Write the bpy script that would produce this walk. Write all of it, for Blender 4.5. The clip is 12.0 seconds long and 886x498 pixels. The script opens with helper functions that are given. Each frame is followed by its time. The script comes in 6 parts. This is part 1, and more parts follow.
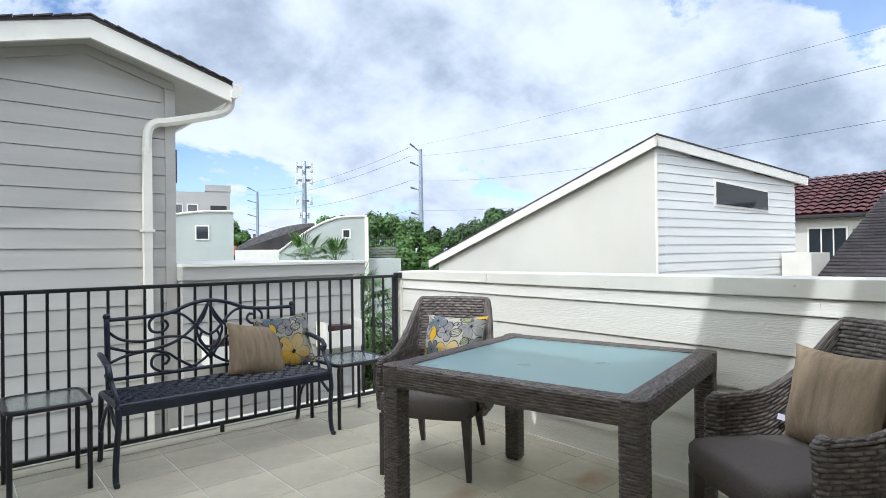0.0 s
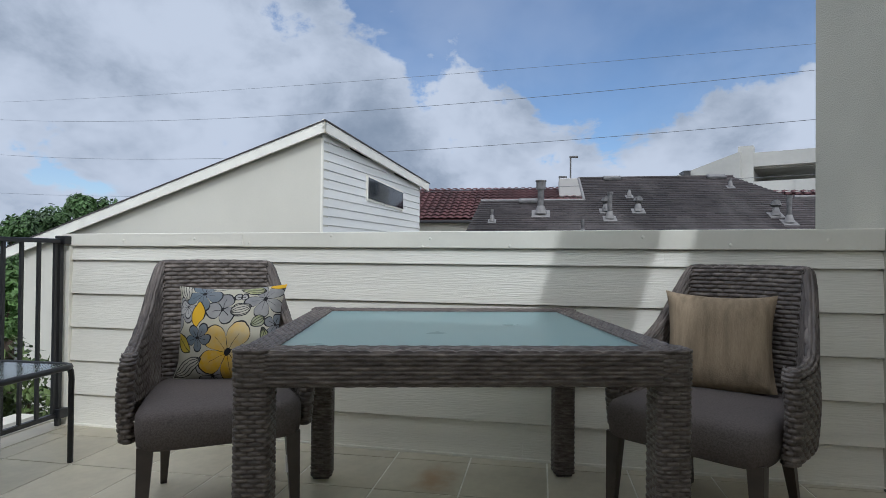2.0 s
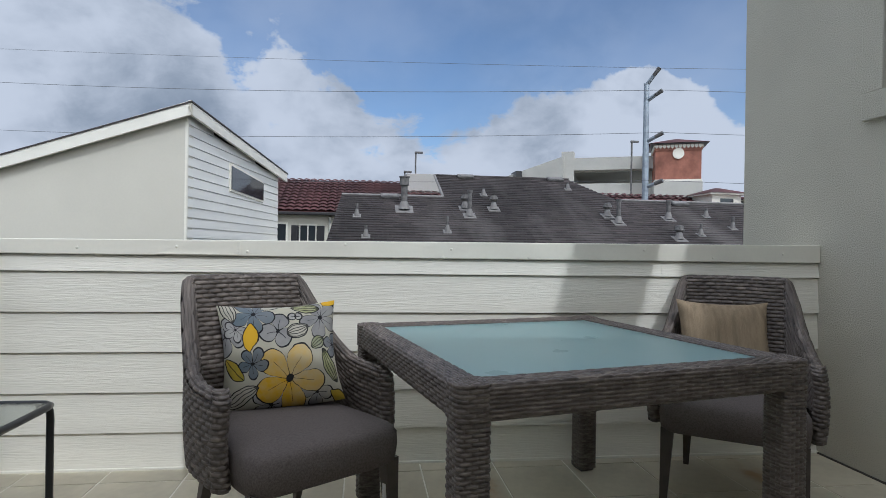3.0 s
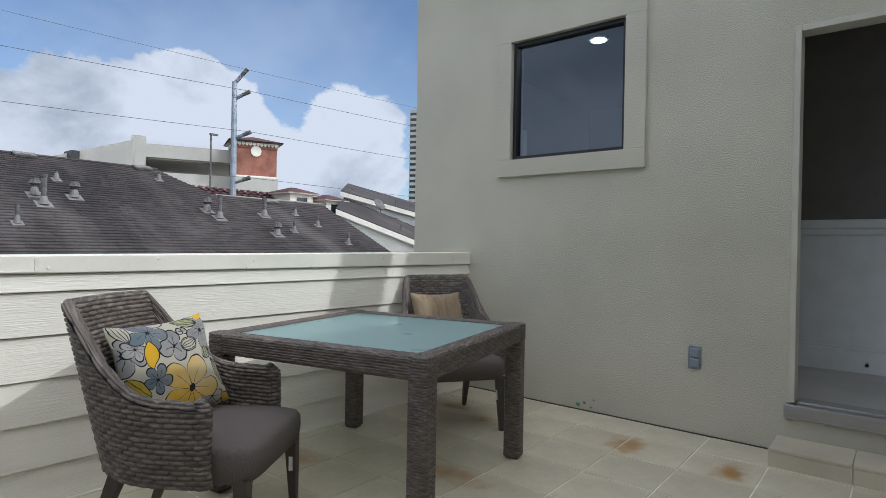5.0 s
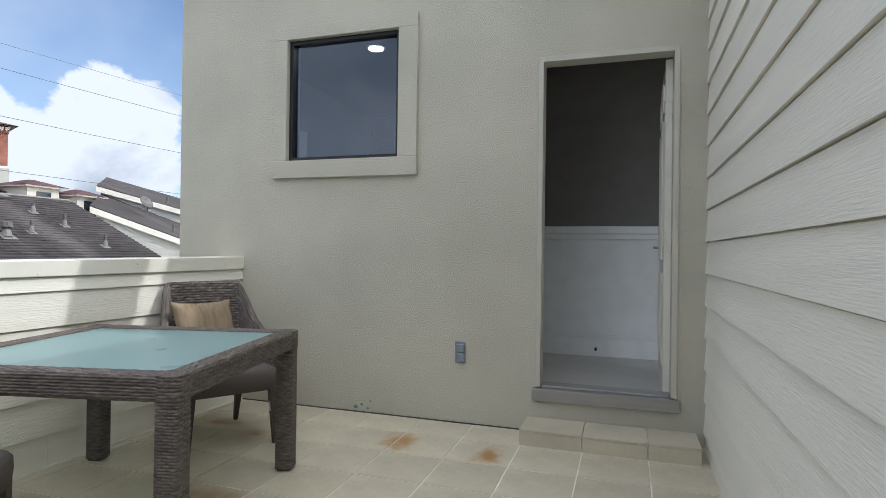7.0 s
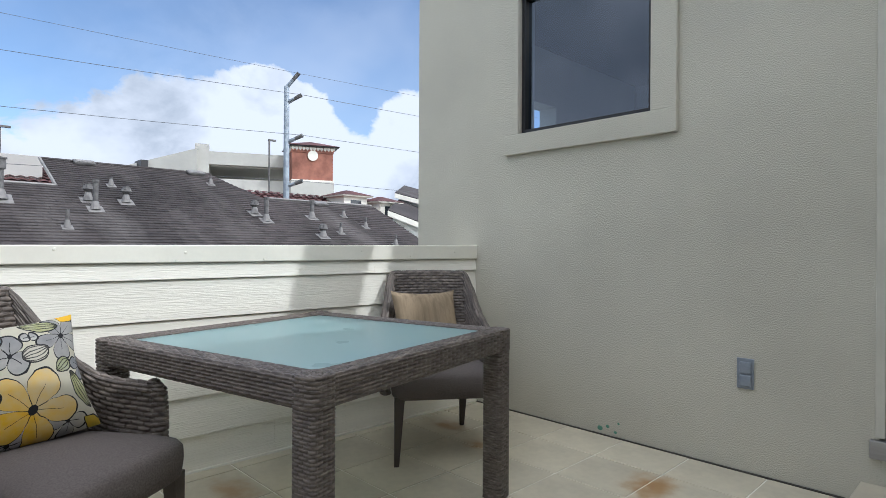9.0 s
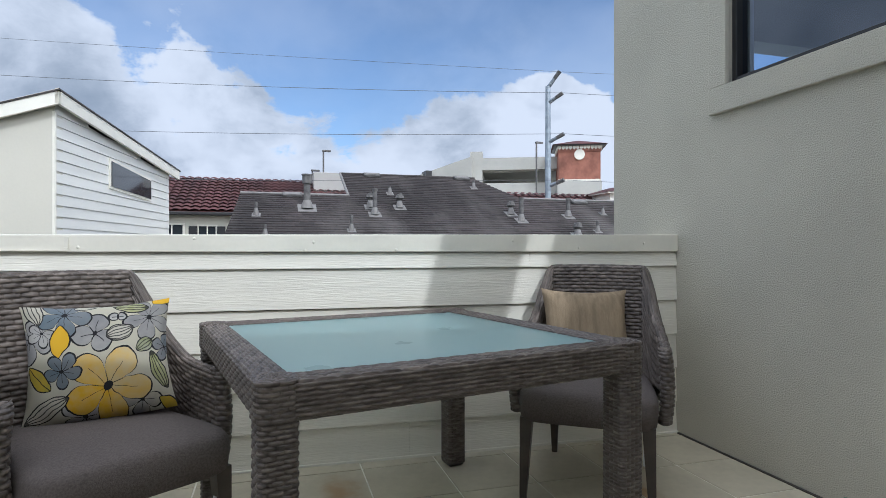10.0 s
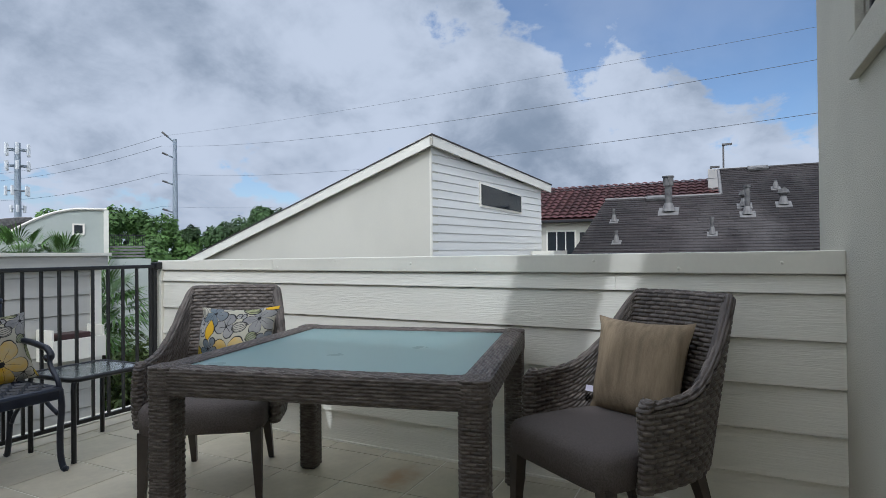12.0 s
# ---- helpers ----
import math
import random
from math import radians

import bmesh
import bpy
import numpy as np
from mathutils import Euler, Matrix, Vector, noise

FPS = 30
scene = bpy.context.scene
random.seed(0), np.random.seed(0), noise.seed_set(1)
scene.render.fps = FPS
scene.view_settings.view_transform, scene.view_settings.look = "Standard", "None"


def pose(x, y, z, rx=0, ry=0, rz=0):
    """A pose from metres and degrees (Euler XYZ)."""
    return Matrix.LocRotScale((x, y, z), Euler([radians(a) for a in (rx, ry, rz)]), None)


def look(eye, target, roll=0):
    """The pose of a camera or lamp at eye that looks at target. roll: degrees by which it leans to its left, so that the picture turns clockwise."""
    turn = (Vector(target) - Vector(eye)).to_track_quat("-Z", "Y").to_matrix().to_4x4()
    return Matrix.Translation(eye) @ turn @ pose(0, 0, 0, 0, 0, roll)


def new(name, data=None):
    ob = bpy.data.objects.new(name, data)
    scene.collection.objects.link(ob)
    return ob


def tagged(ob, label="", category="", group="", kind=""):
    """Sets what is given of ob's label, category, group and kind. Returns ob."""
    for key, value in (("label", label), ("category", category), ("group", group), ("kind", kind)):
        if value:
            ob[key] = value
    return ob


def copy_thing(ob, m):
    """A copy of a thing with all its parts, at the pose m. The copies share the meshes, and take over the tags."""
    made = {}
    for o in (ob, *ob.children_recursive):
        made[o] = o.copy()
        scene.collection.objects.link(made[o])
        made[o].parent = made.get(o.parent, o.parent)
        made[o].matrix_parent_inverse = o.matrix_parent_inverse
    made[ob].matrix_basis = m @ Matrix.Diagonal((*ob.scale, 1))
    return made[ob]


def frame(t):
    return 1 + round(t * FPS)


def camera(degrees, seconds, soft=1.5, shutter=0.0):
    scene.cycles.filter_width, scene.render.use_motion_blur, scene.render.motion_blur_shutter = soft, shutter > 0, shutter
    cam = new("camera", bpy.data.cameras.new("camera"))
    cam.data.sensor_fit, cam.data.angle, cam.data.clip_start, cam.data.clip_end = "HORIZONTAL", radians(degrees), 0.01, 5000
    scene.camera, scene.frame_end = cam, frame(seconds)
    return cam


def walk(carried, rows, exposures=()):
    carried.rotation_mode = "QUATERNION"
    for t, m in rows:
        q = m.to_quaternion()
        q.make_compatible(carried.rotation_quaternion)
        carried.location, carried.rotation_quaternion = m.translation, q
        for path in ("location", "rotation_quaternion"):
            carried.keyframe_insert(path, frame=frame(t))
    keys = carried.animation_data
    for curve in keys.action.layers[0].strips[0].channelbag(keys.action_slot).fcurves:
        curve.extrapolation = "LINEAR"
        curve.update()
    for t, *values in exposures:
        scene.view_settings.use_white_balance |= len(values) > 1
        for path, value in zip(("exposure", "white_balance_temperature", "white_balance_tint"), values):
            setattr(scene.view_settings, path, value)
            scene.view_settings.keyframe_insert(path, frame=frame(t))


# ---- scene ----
cam = camera(75.9, 12.0, soft=0.6)
PATH = [
    (0, (0.054, 0.084, 1.257), (1.368, 1.591, 1.27), -0.7),
    (0.5, (0.119, 0.3, 1.224), (1.554, 1.693, 1.239), -0.3),
    (1, (0.225, 0.603, 1.038), (1.83, 1.796, 1.057), 0.2),
    (1.5, (0.254, 0.976, 0.98), (2.101, 1.744, 1.004), 0.2),
    (2, (0.233, 1.469, 0.991), (2.204, 1.809, 1.014), 0.5),
    (2.5, (0.196, 1.972, 1.055), (2.196, 1.991, 1.064), 0.7),
    (4.5, (0.236, 3.646, 1.113), (1.809, 2.411, 1.101), 1.0),
    (5, (0.15, 3.871, 1.18), (1.407, 2.316, 1.168), 1.0),
    (5.5, (0.105, 3.911, 1.22), (1.076, 2.163, 1.211), 1.0),
    (6, (0.107, 3.893, 1.228), (0.844, 2.034, 1.225), 1.0),
    (6.5, (0.077, 3.864, 1.208), (0.675, 1.955, 1.215), 0.8),
    (8.5, (0.127, 3.341, 1.17), (1.24, 1.68, 1.16), 0.4),
    (9, (0.21, 3.044, 1.103), (1.642, 1.648, 1.1), 0.3),
    (9.5, (0.235, 2.648, 1.046), (1.951, 1.62, 1.046), 0.1),
    (10, (0.254, 2.188, 1.041), (2.173, 1.627, 1.042), -0.0),
    (10.5, (0.284, 1.678, 1.04), (2.269, 1.428, 1.05), -0.1),
    (11, (0.292, 1.2, 1.043), (2.284, 1.383, 1.053), -0.3),
    (11.5, (0.308, 0.775, 1.06), (2.234, 1.315, 1.075), -0.5),
    (12, (0.236, 0.463, 1.131), (2.038, 1.333, 1.145), -0.6),
]
# seconds, stops, kelvin
EXPOSURES = [(0, -0.28, 5450), (0.5, -0.53, 5450), (1, -0.73, 5400), (1.5, -0.93, 5400), (2.5, -0.98, 5450), (4.5, -0.83, 5550), (5.5, -0.55, 5650), (6.5, -0.32, 5700), (8.5, -0.32, 5650), (9.5, -0.45, 5450), (11.5, -0.97, 5420), (12, -0.97, 5380)]
walk(cam, [(t, look(eye, target, roll)) for t, eye, target, roll in PATH],
     exposures=[(t, e, k, 10) for t, e, k in EXPOSURES])

# ---------- world, sun, exposure ----------
def build_world():
    w = bpy.data.worlds.new("sky_world")
    scene.world = w
    w.use_nodes = True
    nt = w.node_tree
    nt.nodes.clear()
    out = nt.nodes.new("ShaderNodeOutputWorld")
    bg = nt.nodes.new("ShaderNodeBackground")
    sky = nt.nodes.new("ShaderNodeTexSky")
    sky.sky_type = 'NISHITA'
    sky.sun_disc = False
    sky.sun_elevation = radians(SUN_ELEV)
    sky.sun_rotation = radians(SUN_ROT)
    sky.air_density, sky.dust_density, sky.ozone_density = 1.0, 0.6, 1.6
    bg.inputs["Strength"].default_value = SKY_STRENGTH
    tc = nt.nodes.new("ShaderNodeTexCoord")
    # flatten the dome so that clouds stretch towards the horizon
    sep = nt.nodes.new("ShaderNodeSeparateXYZ")
    nt.links.new(tc.outputs["Generated"], sep.inputs[0])

    def m(op, a, b=None, clamp=False):
        n = nt.nodes.new("ShaderNodeMath")
        n.operation, n.use_clamp = op, clamp
        for i, v in enumerate((a, b)):
            if v is None:
                continue
            if isinstance(v, (int, float)):
                n.inputs[i].default_value = v
            else:
                nt.links.new(v, n.inputs[i])
        return n.outputs[0]

    zz = m('ADD', m('MAXIMUM', sep.outputs[2], 0.0), 0.55)
    comb = nt.nodes.new("ShaderNodeCombineXYZ")
    nt.links.new(m('DIVIDE', sep.outputs[0], zz), comb.inputs[0])
    nt.links.new(m('DIVIDE', sep.outputs[1], zz), comb.inputs[1])

    def noise_tex(scale, detail, rough, offset, vec=comb.outputs[0], dist=0.0):
        mp = nt.nodes.new("ShaderNodeMapping")
        mp.inputs["Location"].default_value = offset
        nt.links.new(vec, mp.inputs["Vector"])
        n = nt.nodes.new("ShaderNodeTexNoise")
        n.inputs["Scale"].default_value, n.inputs["Detail"].default_value = scale, detail
        n.inputs["Roughness"].default_value, n.inputs["Distortion"].default_value = rough, dist
        nt.links.new(mp.outputs[0], n.inputs["Vector"])
        return n.outputs["Fac"]

    def ramp(fac, a, b, lo=0.0, hi=1.0):
        n = nt.nodes.new("ShaderNodeMapRange")
        n.interpolation_type = 'SMOOTHSTEP'
        nt.links.new(fac, n.inputs["Value"])
        for k, v in zip(("From Min", "From Max", "To Min", "To Max"), (a, b, lo, hi)):
            n.inputs[k].default_value = v
        return n.outputs["Result"]

    def near(yaw, elev, wide):
        """1 towards a direction of the sky, falling to 0 at wide degrees from it"""
        d = nt.nodes.new("ShaderNodeVectorMath")
        d.operation = 'DOT_PRODUCT'
        nt.links.new(tc.outputs["Generated"], d.inputs[0])
        e, a = radians(elev), radians(yaw)
        d.inputs[1].default_value = (-math.sin(a) * math.cos(e), math.cos(a) * math.cos(e), math.sin(e))
        return ramp(d.outputs["Value"], math.cos(radians(wide)), 1.0)

    big = noise_tex(1.9, 9.0, 0.58, CLOUD_OFFSET, dist=0.25)
    puffs = noise_tex(6.0, 8.0, 0.6, (1.7, 4.2, 0.0), dist=0.3)
    cover = m('ADD', m('MULTIPLY', big, 0.72), m('MULTIPLY', puffs, 0.28))
    dense = cover
    for yaw, elev, wide, gain in CLOUD_MASSES:
        cover = m('ADD', cover, m('MULTIPLY', near(yaw, elev, wide), gain))
    cloud = ramp(cover, 0.468, 0.515)
    thin = ramp(noise_tex(0.9, 5.0, 0.6, (8.3, 2.2, 0.0)), 0.38, 0.75, 0.0, 0.4)
    fac = m('MAXIMUM', cloud, thin, True)
    # thick parts seen from below are grey, edges white
    belly = noise_tex(2.3, 7.0, 0.55, (0.45, 9.3, 0.0), dist=0.2)
    shade_n = ramp(m('ADD', m('MULTIPLY', dense, 0.3), m('ADD', m('MULTIPLY', belly, 0.65), m('MULTIPLY', puffs, 0.20))), 0.51, 0.75)
    for yaw, elev, wide, gain in CLOUD_BRIGHT:
        shade_n = m('SUBTRACT', shade_n, m('MULTIPLY', near(yaw, elev, wide), gain), True)
    col = nt.nodes.new("ShaderNodeMix")
    col.data_type = 'RGBA'
    nt.links.new(shade_n, col.inputs["Factor"])
    col.inputs["A"].default_value = (*[c * CLOUD_WHITE for c in (0.98, 0.985, 1.0)], 1)
    col.inputs["B"].default_value = (*[c * CLOUD_GREY for c in (0.84, 0.94, 1.06)], 1)
    # clouds on the sun's side of the sky are brighter
    glow = m('ADD', m('MULTIPLY', near(SUN_YAW, SUN_ELEV, 100), SUN_SIDE), 1.0)
    lit = nt.nodes.new("ShaderNodeVectorMath")
    lit.operation = 'SCALE'
    nt.links.new(col.outputs["Result"], lit.inputs[0])
    nt.links.new(glow, lit.inputs["Scale"])
    mix = nt.nodes.new("ShaderNodeMix")
    mix.data_type = 'RGBA'
    nt.links.new(fac, mix.inputs["Factor"])
    clear = nt.nodes.new("ShaderNodeVectorMath")
    clear.operation = 'SCALE'
    clear.inputs["Scale"].default_value = CLEAR_SKY
    nt.links.new(sky.outputs[0], clear.inputs[0])
    nt.links.new(clear.outputs["Vector"], mix.inputs["A"])
    warm = nt.nodes.new("ShaderNodeMix")
    warm.data_type = 'RGBA'
    nt.links.new(near(SUN_YAW, SUN_ELEV, 100), warm.inputs["Factor"])
    warm.inputs["A"].default_value, warm.inputs["B"].default_value = (1, 1, 1, 1), (1.08, 0.97, 0.82, 1)
    tone = nt.nodes.new("ShaderNodeVectorMath")
    tone.operation = 'MULTIPLY'
    nt.links.new(lit.outputs["Vector"], tone.inputs[0])
    nt.links.new(warm.outputs["Result"], tone.inputs[1])
    nt.links.new(tone.outputs["Vector"], mix.inputs["B"])
    nt.links.new(mix.outputs["Result"], bg.inputs["Color"])
    nt.links.new(bg.outputs[0], out.inputs["Surface"])


SUN_WAY = Vector((1.0, 0.28, -1.0)).normalized()      # the way the sunlight travels
SUN_ELEV = math.degrees(math.asin(-SUN_WAY.z))
SUN_ROT = math.degrees(math.atan2(-SUN_WAY.x, -SUN_WAY.y))
SUN_YAW = math.degrees(math.atan2(SUN_WAY.x, -SUN_WAY.y))
SUN_SIDE = 3.1
CLEAR_SKY = 1.75
SKY_STRENGTH = 0.11
CLOUD_WHITE, CLOUD_GREY = 11.0, 5.5
CLOUD_BRIGHT = [(-117, 14, 14, 0.12), (-132, 13, 12, 0.12)]
CLOUD_OFFSET = (3.1, 0.4, 0.0)
# yaw (0 is +y, negative towards +x), elevation, radius, gain
CLOUD_MASSES = [(-118, 11, 9, 0.22), (-131, 10, 8, 0.22), (-96, 20, 14, -0.2), (-125, 30, 22, -0.2), (-45, 20, 36, 0.10), (-88, 8, 14, 0.08)]
build_world()
sun = new("sun", bpy.data.lights.new("sun", 'SUN'))
sun.data.energy, sun.data.angle, sun.data.color = 2.5, radians(0.6), (1.0, 0.95, 0.86)
sun.matrix_world = look((-10, -3, 12), Vector((-10, -3, 12)) + SUN_WAY)


# ---------- materials ----------
def material(name, base, rough=0.6, metal=0.0, vary=0.12, scale=6.0, fine=90.0, bump=0.15, bump_dist=0.002,
             tint=None, stretch=(1, 1, 1), coords="Object", per_object=0.0, spec=0.5):
    """A plain surface with variation at two scales and fine relief."""
    mt = bpy.data.materials.new(name)
    mt.use_nodes = True
    nt = mt.node_tree
    b = nt.nodes["Principled BSDF"]
    b.inputs["Roughness"].default_value, b.inputs["Metallic"].default_value = rough, metal
    b.inputs["Specular IOR Level"].default_value = spec
    tc = nt.nodes.new("ShaderNodeTexCoord")
    mp = nt.nodes.new("ShaderNodeMapping")
    mp.inputs["Scale"].default_value = stretch
    nt.links.new(tc.outputs[coords], mp.inputs["Vector"])
    n1, n2 = nt.nodes.new("ShaderNodeTexNoise"), nt.nodes.new("ShaderNodeTexNoise")
    for n, s, d in ((n1, scale, 4.0), (n2, fine, 3.0)):
        n.inputs["Scale"].default_value, n.inputs["Detail"].default_value = s, d
        nt.links.new(mp.outputs[0], n.inputs["Vector"])
    r = nt.nodes.new("ShaderNodeMix")
    r.data_type = 'RGBA'
    dark = tint if tint else tuple(c * (1 - 2 * vary) for c in base)
    lite = tuple(min(0.95, c * (1 + vary)) for c in base)
    r.inputs["A"].default_value, r.inputs["B"].default_value = (*dark, 1), (*lite, 1)
    mr = nt.nodes.new("ShaderNodeMapRange")
    mr.inputs["From Min"].default_value, mr.inputs["From Max"].default_value = 0.3, 0.62
    nt.links.new(n1.outputs["Fac"], mr.inputs["Value"])
    nt.links.new(mr.outputs["Result"], r.inputs["Factor"])
    hsv = nt.nodes.new("ShaderNodeHueSaturation")
    nt.links.new(r.outputs["Result"], hsv.inputs["Color"])
    mv = nt.nodes.new("ShaderNodeMapRange")
    mv.inputs["To Min"].default_value, mv.inputs["To Max"].default_value = 1 - vary, 1 + vary
    nt.links.new(n2.outputs["Fac"], mv.inputs["Value"])
    val = mv.outputs["Result"]
    if per_object:
        oi = nt.nodes.new("ShaderNodeObjectInfo")
        mo = nt.nodes.new("ShaderNodeMapRange")
        mo.inputs["To Min"].default_value, mo.inputs["To Max"].default_value = 1 - per_object, 1 + per_object
        nt.links.new(oi.outputs["Random"], mo.inputs["Value"])
        mm = nt.nodes.new("ShaderNodeMath")
        mm.operation = 'MULTIPLY'
        nt.links.new(val, mm.inputs[0])
        nt.links.new(mo.outputs["Result"], mm.inputs[1])
        val = mm.outputs[0]
    nt.links.new(val, hsv.inputs["Value"])
    nt.links.new(hsv.outputs["Color"], b.inputs["Base Color"])
    if bump:
        bp = nt.nodes.new("ShaderNodeBump")
        bp.inputs["Strength"].default_value, bp.inputs["Distance"].default_value = bump, bump_dist
        nt.links.new(n2.outputs["Fac"], bp.inputs["Height"])
        nt.links.new(bp.outputs["Normal"], b.inputs["Normal"])
    mt["hsv"] = hsv.name
    return mt


def glass_material(name, colour, rough=0.02, ior=1.45):
    mt = bpy.data.materials.new(name)
    mt.use_nodes = True
    b = mt.node_tree.nodes["Principled BSDF"]
    b.inputs["Base Color"].default_value = (*colour, 1)
    b.inputs["Roughness"].default_value, b.inputs["IOR"].default_value = rough, ior
    b.inputs["Transmission Weight"].default_value = 1.0
    return mt


def pane_material(name, tint, ior):
    """Thin clear glass: tinted view through it and a sharp reflection."""
    mt = bpy.data.materials.new(name)
    mt.use_nodes = True
    nt = mt.node_tree
    clear, gloss = nt.nodes.new("ShaderNodeBsdfTransparent"), nt.nodes.new("ShaderNodeBsdfGlossy")
    clear.inputs["Color"].default_value = (*tint, 1)
    gloss.inputs["Roughness"].default_value = 0.0
    gloss.inputs["Color"].default_value = (0.80, 0.87, 1.0, 1)
    fr, mx = nt.nodes.new("ShaderNodeFresnel"), nt.nodes.new("ShaderNodeMixShader")
    fr.inputs["IOR"].default_value = ior
    nt.links.new(fr.outputs[0], mx.inputs[0])
    nt.links.new(clear.outputs[0], mx.inputs[1])
    nt.links.new(gloss.outputs[0], mx.inputs[2])
    nt.links.new(mx.outputs[0], nt.nodes["Material Output"].inputs["Surface"])
    return mt


CREAM = material("cream_painted_siding", (0.805, 0.775, 0.68), 0.55, vary=0.03, scale=1.6, fine=30, bump=0.75, bump_dist=0.0035, stretch=(5, 0.35, 6), per_object=0.015)
CREAM_X = material("painted_siding_lengthways", (0.74, 0.73, 0.68), 0.55, vary=0.03, scale=1.6, fine=38, bump=0.35, bump_dist=0.0016, stretch=(0.35, 5, 6), per_object=0.02)
TRIM = material("cream_painted_trim", (0.80, 0.77, 0.67), 0.5, vary=0.03, scale=2.5, fine=60, bump=0.1)
STUCCO = material("grey_beige_stucco", (0.515, 0.492, 0.405), 0.85, vary=0.045, scale=1.3, fine=165, bump=0.9, bump_dist=0.007)
STUCCO_NB = material("neighbour_cream_stucco", (0.62, 0.59, 0.50), 0.85, vary=0.03, scale=0.5, fine=30, bump=0.3)
TILE = material("beige_floor_tile", (0.52, 0.47, 0.36), 0.42, vary=0.06, scale=3.0, fine=40, bump=0.08, per_object=0.05)
GROUT = material("pale_grout", (0.78, 0.76, 0.68), 0.9, vary=0.1, scale=5, fine=120)
IRON = material("black_painted_iron", (0.012, 0.013, 0.015), 0.38, vary=0.15, scale=9, fine=140, bump=0.1)
NAVY_IRON = material("dark_blue_black_cast_iron", (0.014, 0.018, 0.032), 0.36, vary=0.2, scale=9, fine=140, bump=0.12)
CUSHION = material("charcoal_brown_woven_fabric", (0.118, 0.101, 0.094), 0.95, vary=0.13, scale=170, fine=380, bump=0.8, bump_dist=0.002, stretch=(1.0, 1.6, 1.0), spec=0.15)
LEG = material("dark_brown_chair_leg", (0.055, 0.043, 0.036), 0.45, vary=0.1, scale=14, fine=160)
# off-white siding, its colour lowered to stand in for shade on the northern houses
HOUSE_WHITE = material("shade_darkened_off_white_siding", (0.47, 0.455, 0.41), 0.6, vary=0.04, scale=1.2, fine=38, bump=0.35, bump_dist=0.0016, stretch=(0.35, 5, 6), per_object=0.02)
FRAME_BEIGE = material("beige_door_frame_paint", (0.50, 0.485, 0.41), 0.5, vary=0.04)
# one dark brown-grey for the room's upper walls and ceiling
DARK_ROOM = material("dark_brown_grey_room", (0.16, 0.15, 0.135), 0.8, vary=0.04)
WHITE_PAINT = material("white_interior_paint", (0.72, 0.73, 0.72), 0.5, vary=0.03)
DOOR_WHITE = material("off_white_door_paint", (0.68, 0.66, 0.58), 0.4, vary=0.03)
ALU = material("grey_aluminium_threshold", (0.36, 0.35, 0.34), 0.38, metal=0.6, vary=0.08, stretch=(0.2, 3, 3))
BLACK_FRAME = material("black_window_frame", (0.015, 0.015, 0.016), 0.35, vary=0.1)
SHINGLE = material("dark_grey_shingle", (0.06, 0.052, 0.05), 0.92, vary=0.22, scale=0.7, fine=26, bump=0.5, bump_dist=0.01, per_object=0.0)
RED_TILE = material("maroon_clay_roof_tile", (0.085, 0.030, 0.028), 0.7, vary=0.2, scale=1.0, fine=12)
BRICK = material("orange_red_brick", (0.30, 0.125, 0.085), 0.85, vary=0.2, scale=1.5, fine=9)
CONCRETE = material("pale_concrete", (0.46, 0.45, 0.41), 0.85, vary=0.06, scale=0.4, fine=8)
GREEN_STUCCO = material("pale_green_grey_stucco", (0.44, 0.47, 0.42), 0.85, vary=0.04, scale=0.5, fine=12)
GREY_STUCCO = material("warm_grey_stucco", (0.40, 0.385, 0.36), 0.85, vary=0.04, scale=0.5, fine=12)
STEEL = material("galvanised_blue_grey_steel", (0.30, 0.34, 0.38), 0.45, metal=0.5, vary=0.12)
VENT = material("weathered_grey_vent_pipe", (0.12, 0.115, 0.11), 0.7, vary=0.25, scale=7, fine=60)
WIRE = material("dark_power_cable", (0.11, 0.115, 0.12), 0.6)
BARK = material("brown_bark", (0.09, 0.065, 0.045), 0.95, vary=0.2, scale=3, fine=25, bump=0.6)
LEAF = material("green_leaves", (0.10, 0.19, 0.04), 0.6, vary=0.3, scale=0.8, fine=8, bump=0, per_object=0.1)
LEAF_DARK = material("dark_green_leaves", (0.06, 0.115, 0.03), 0.6, vary=0.3, scale=0.8, fine=8, bump=0, per_object=0.1)
GROUND = material("street_ground", (0.13, 0.13, 0.11), 0.95, vary=0.25, scale=0.05, fine=1.0)
DARK_GLASS = material("dark_window_glass", (0.03, 0.035, 0.04), 0.06, vary=0.05, bump=0, spec=0.8)
FLASH = material("grey_metal_flashing", (0.21, 0.20, 0.19), 0.6, metal=0.2, vary=0.1)


# ---------- mesh helpers ----------
def thing(name, m=None, **tags):
    ob = new(name)
    ob.empty_display_size = 0.1
    if m is not None:
        ob.matrix_world = m
    return tagged(ob, **tags)


def part(name, bm, mat, parent=None, label="", smooth=False, kind=""):
    """Links a bmesh as one mesh object under a thing or a part."""
    me = bpy.data.meshes.new(name)
    bm.normal_update()
    bm.to_mesh(me)
    bm.free()
    for mm in (mat if isinstance(mat, (list, tuple)) else [mat]):
        me.materials.append(mm)
    if smooth:
        me.polygons.foreach_set("use_smooth", [True] * len(me.polygons))
    ob = new(name, me)
    if parent is not None:
        ob.parent = parent
    return tagged(ob, label=label, kind=kind)


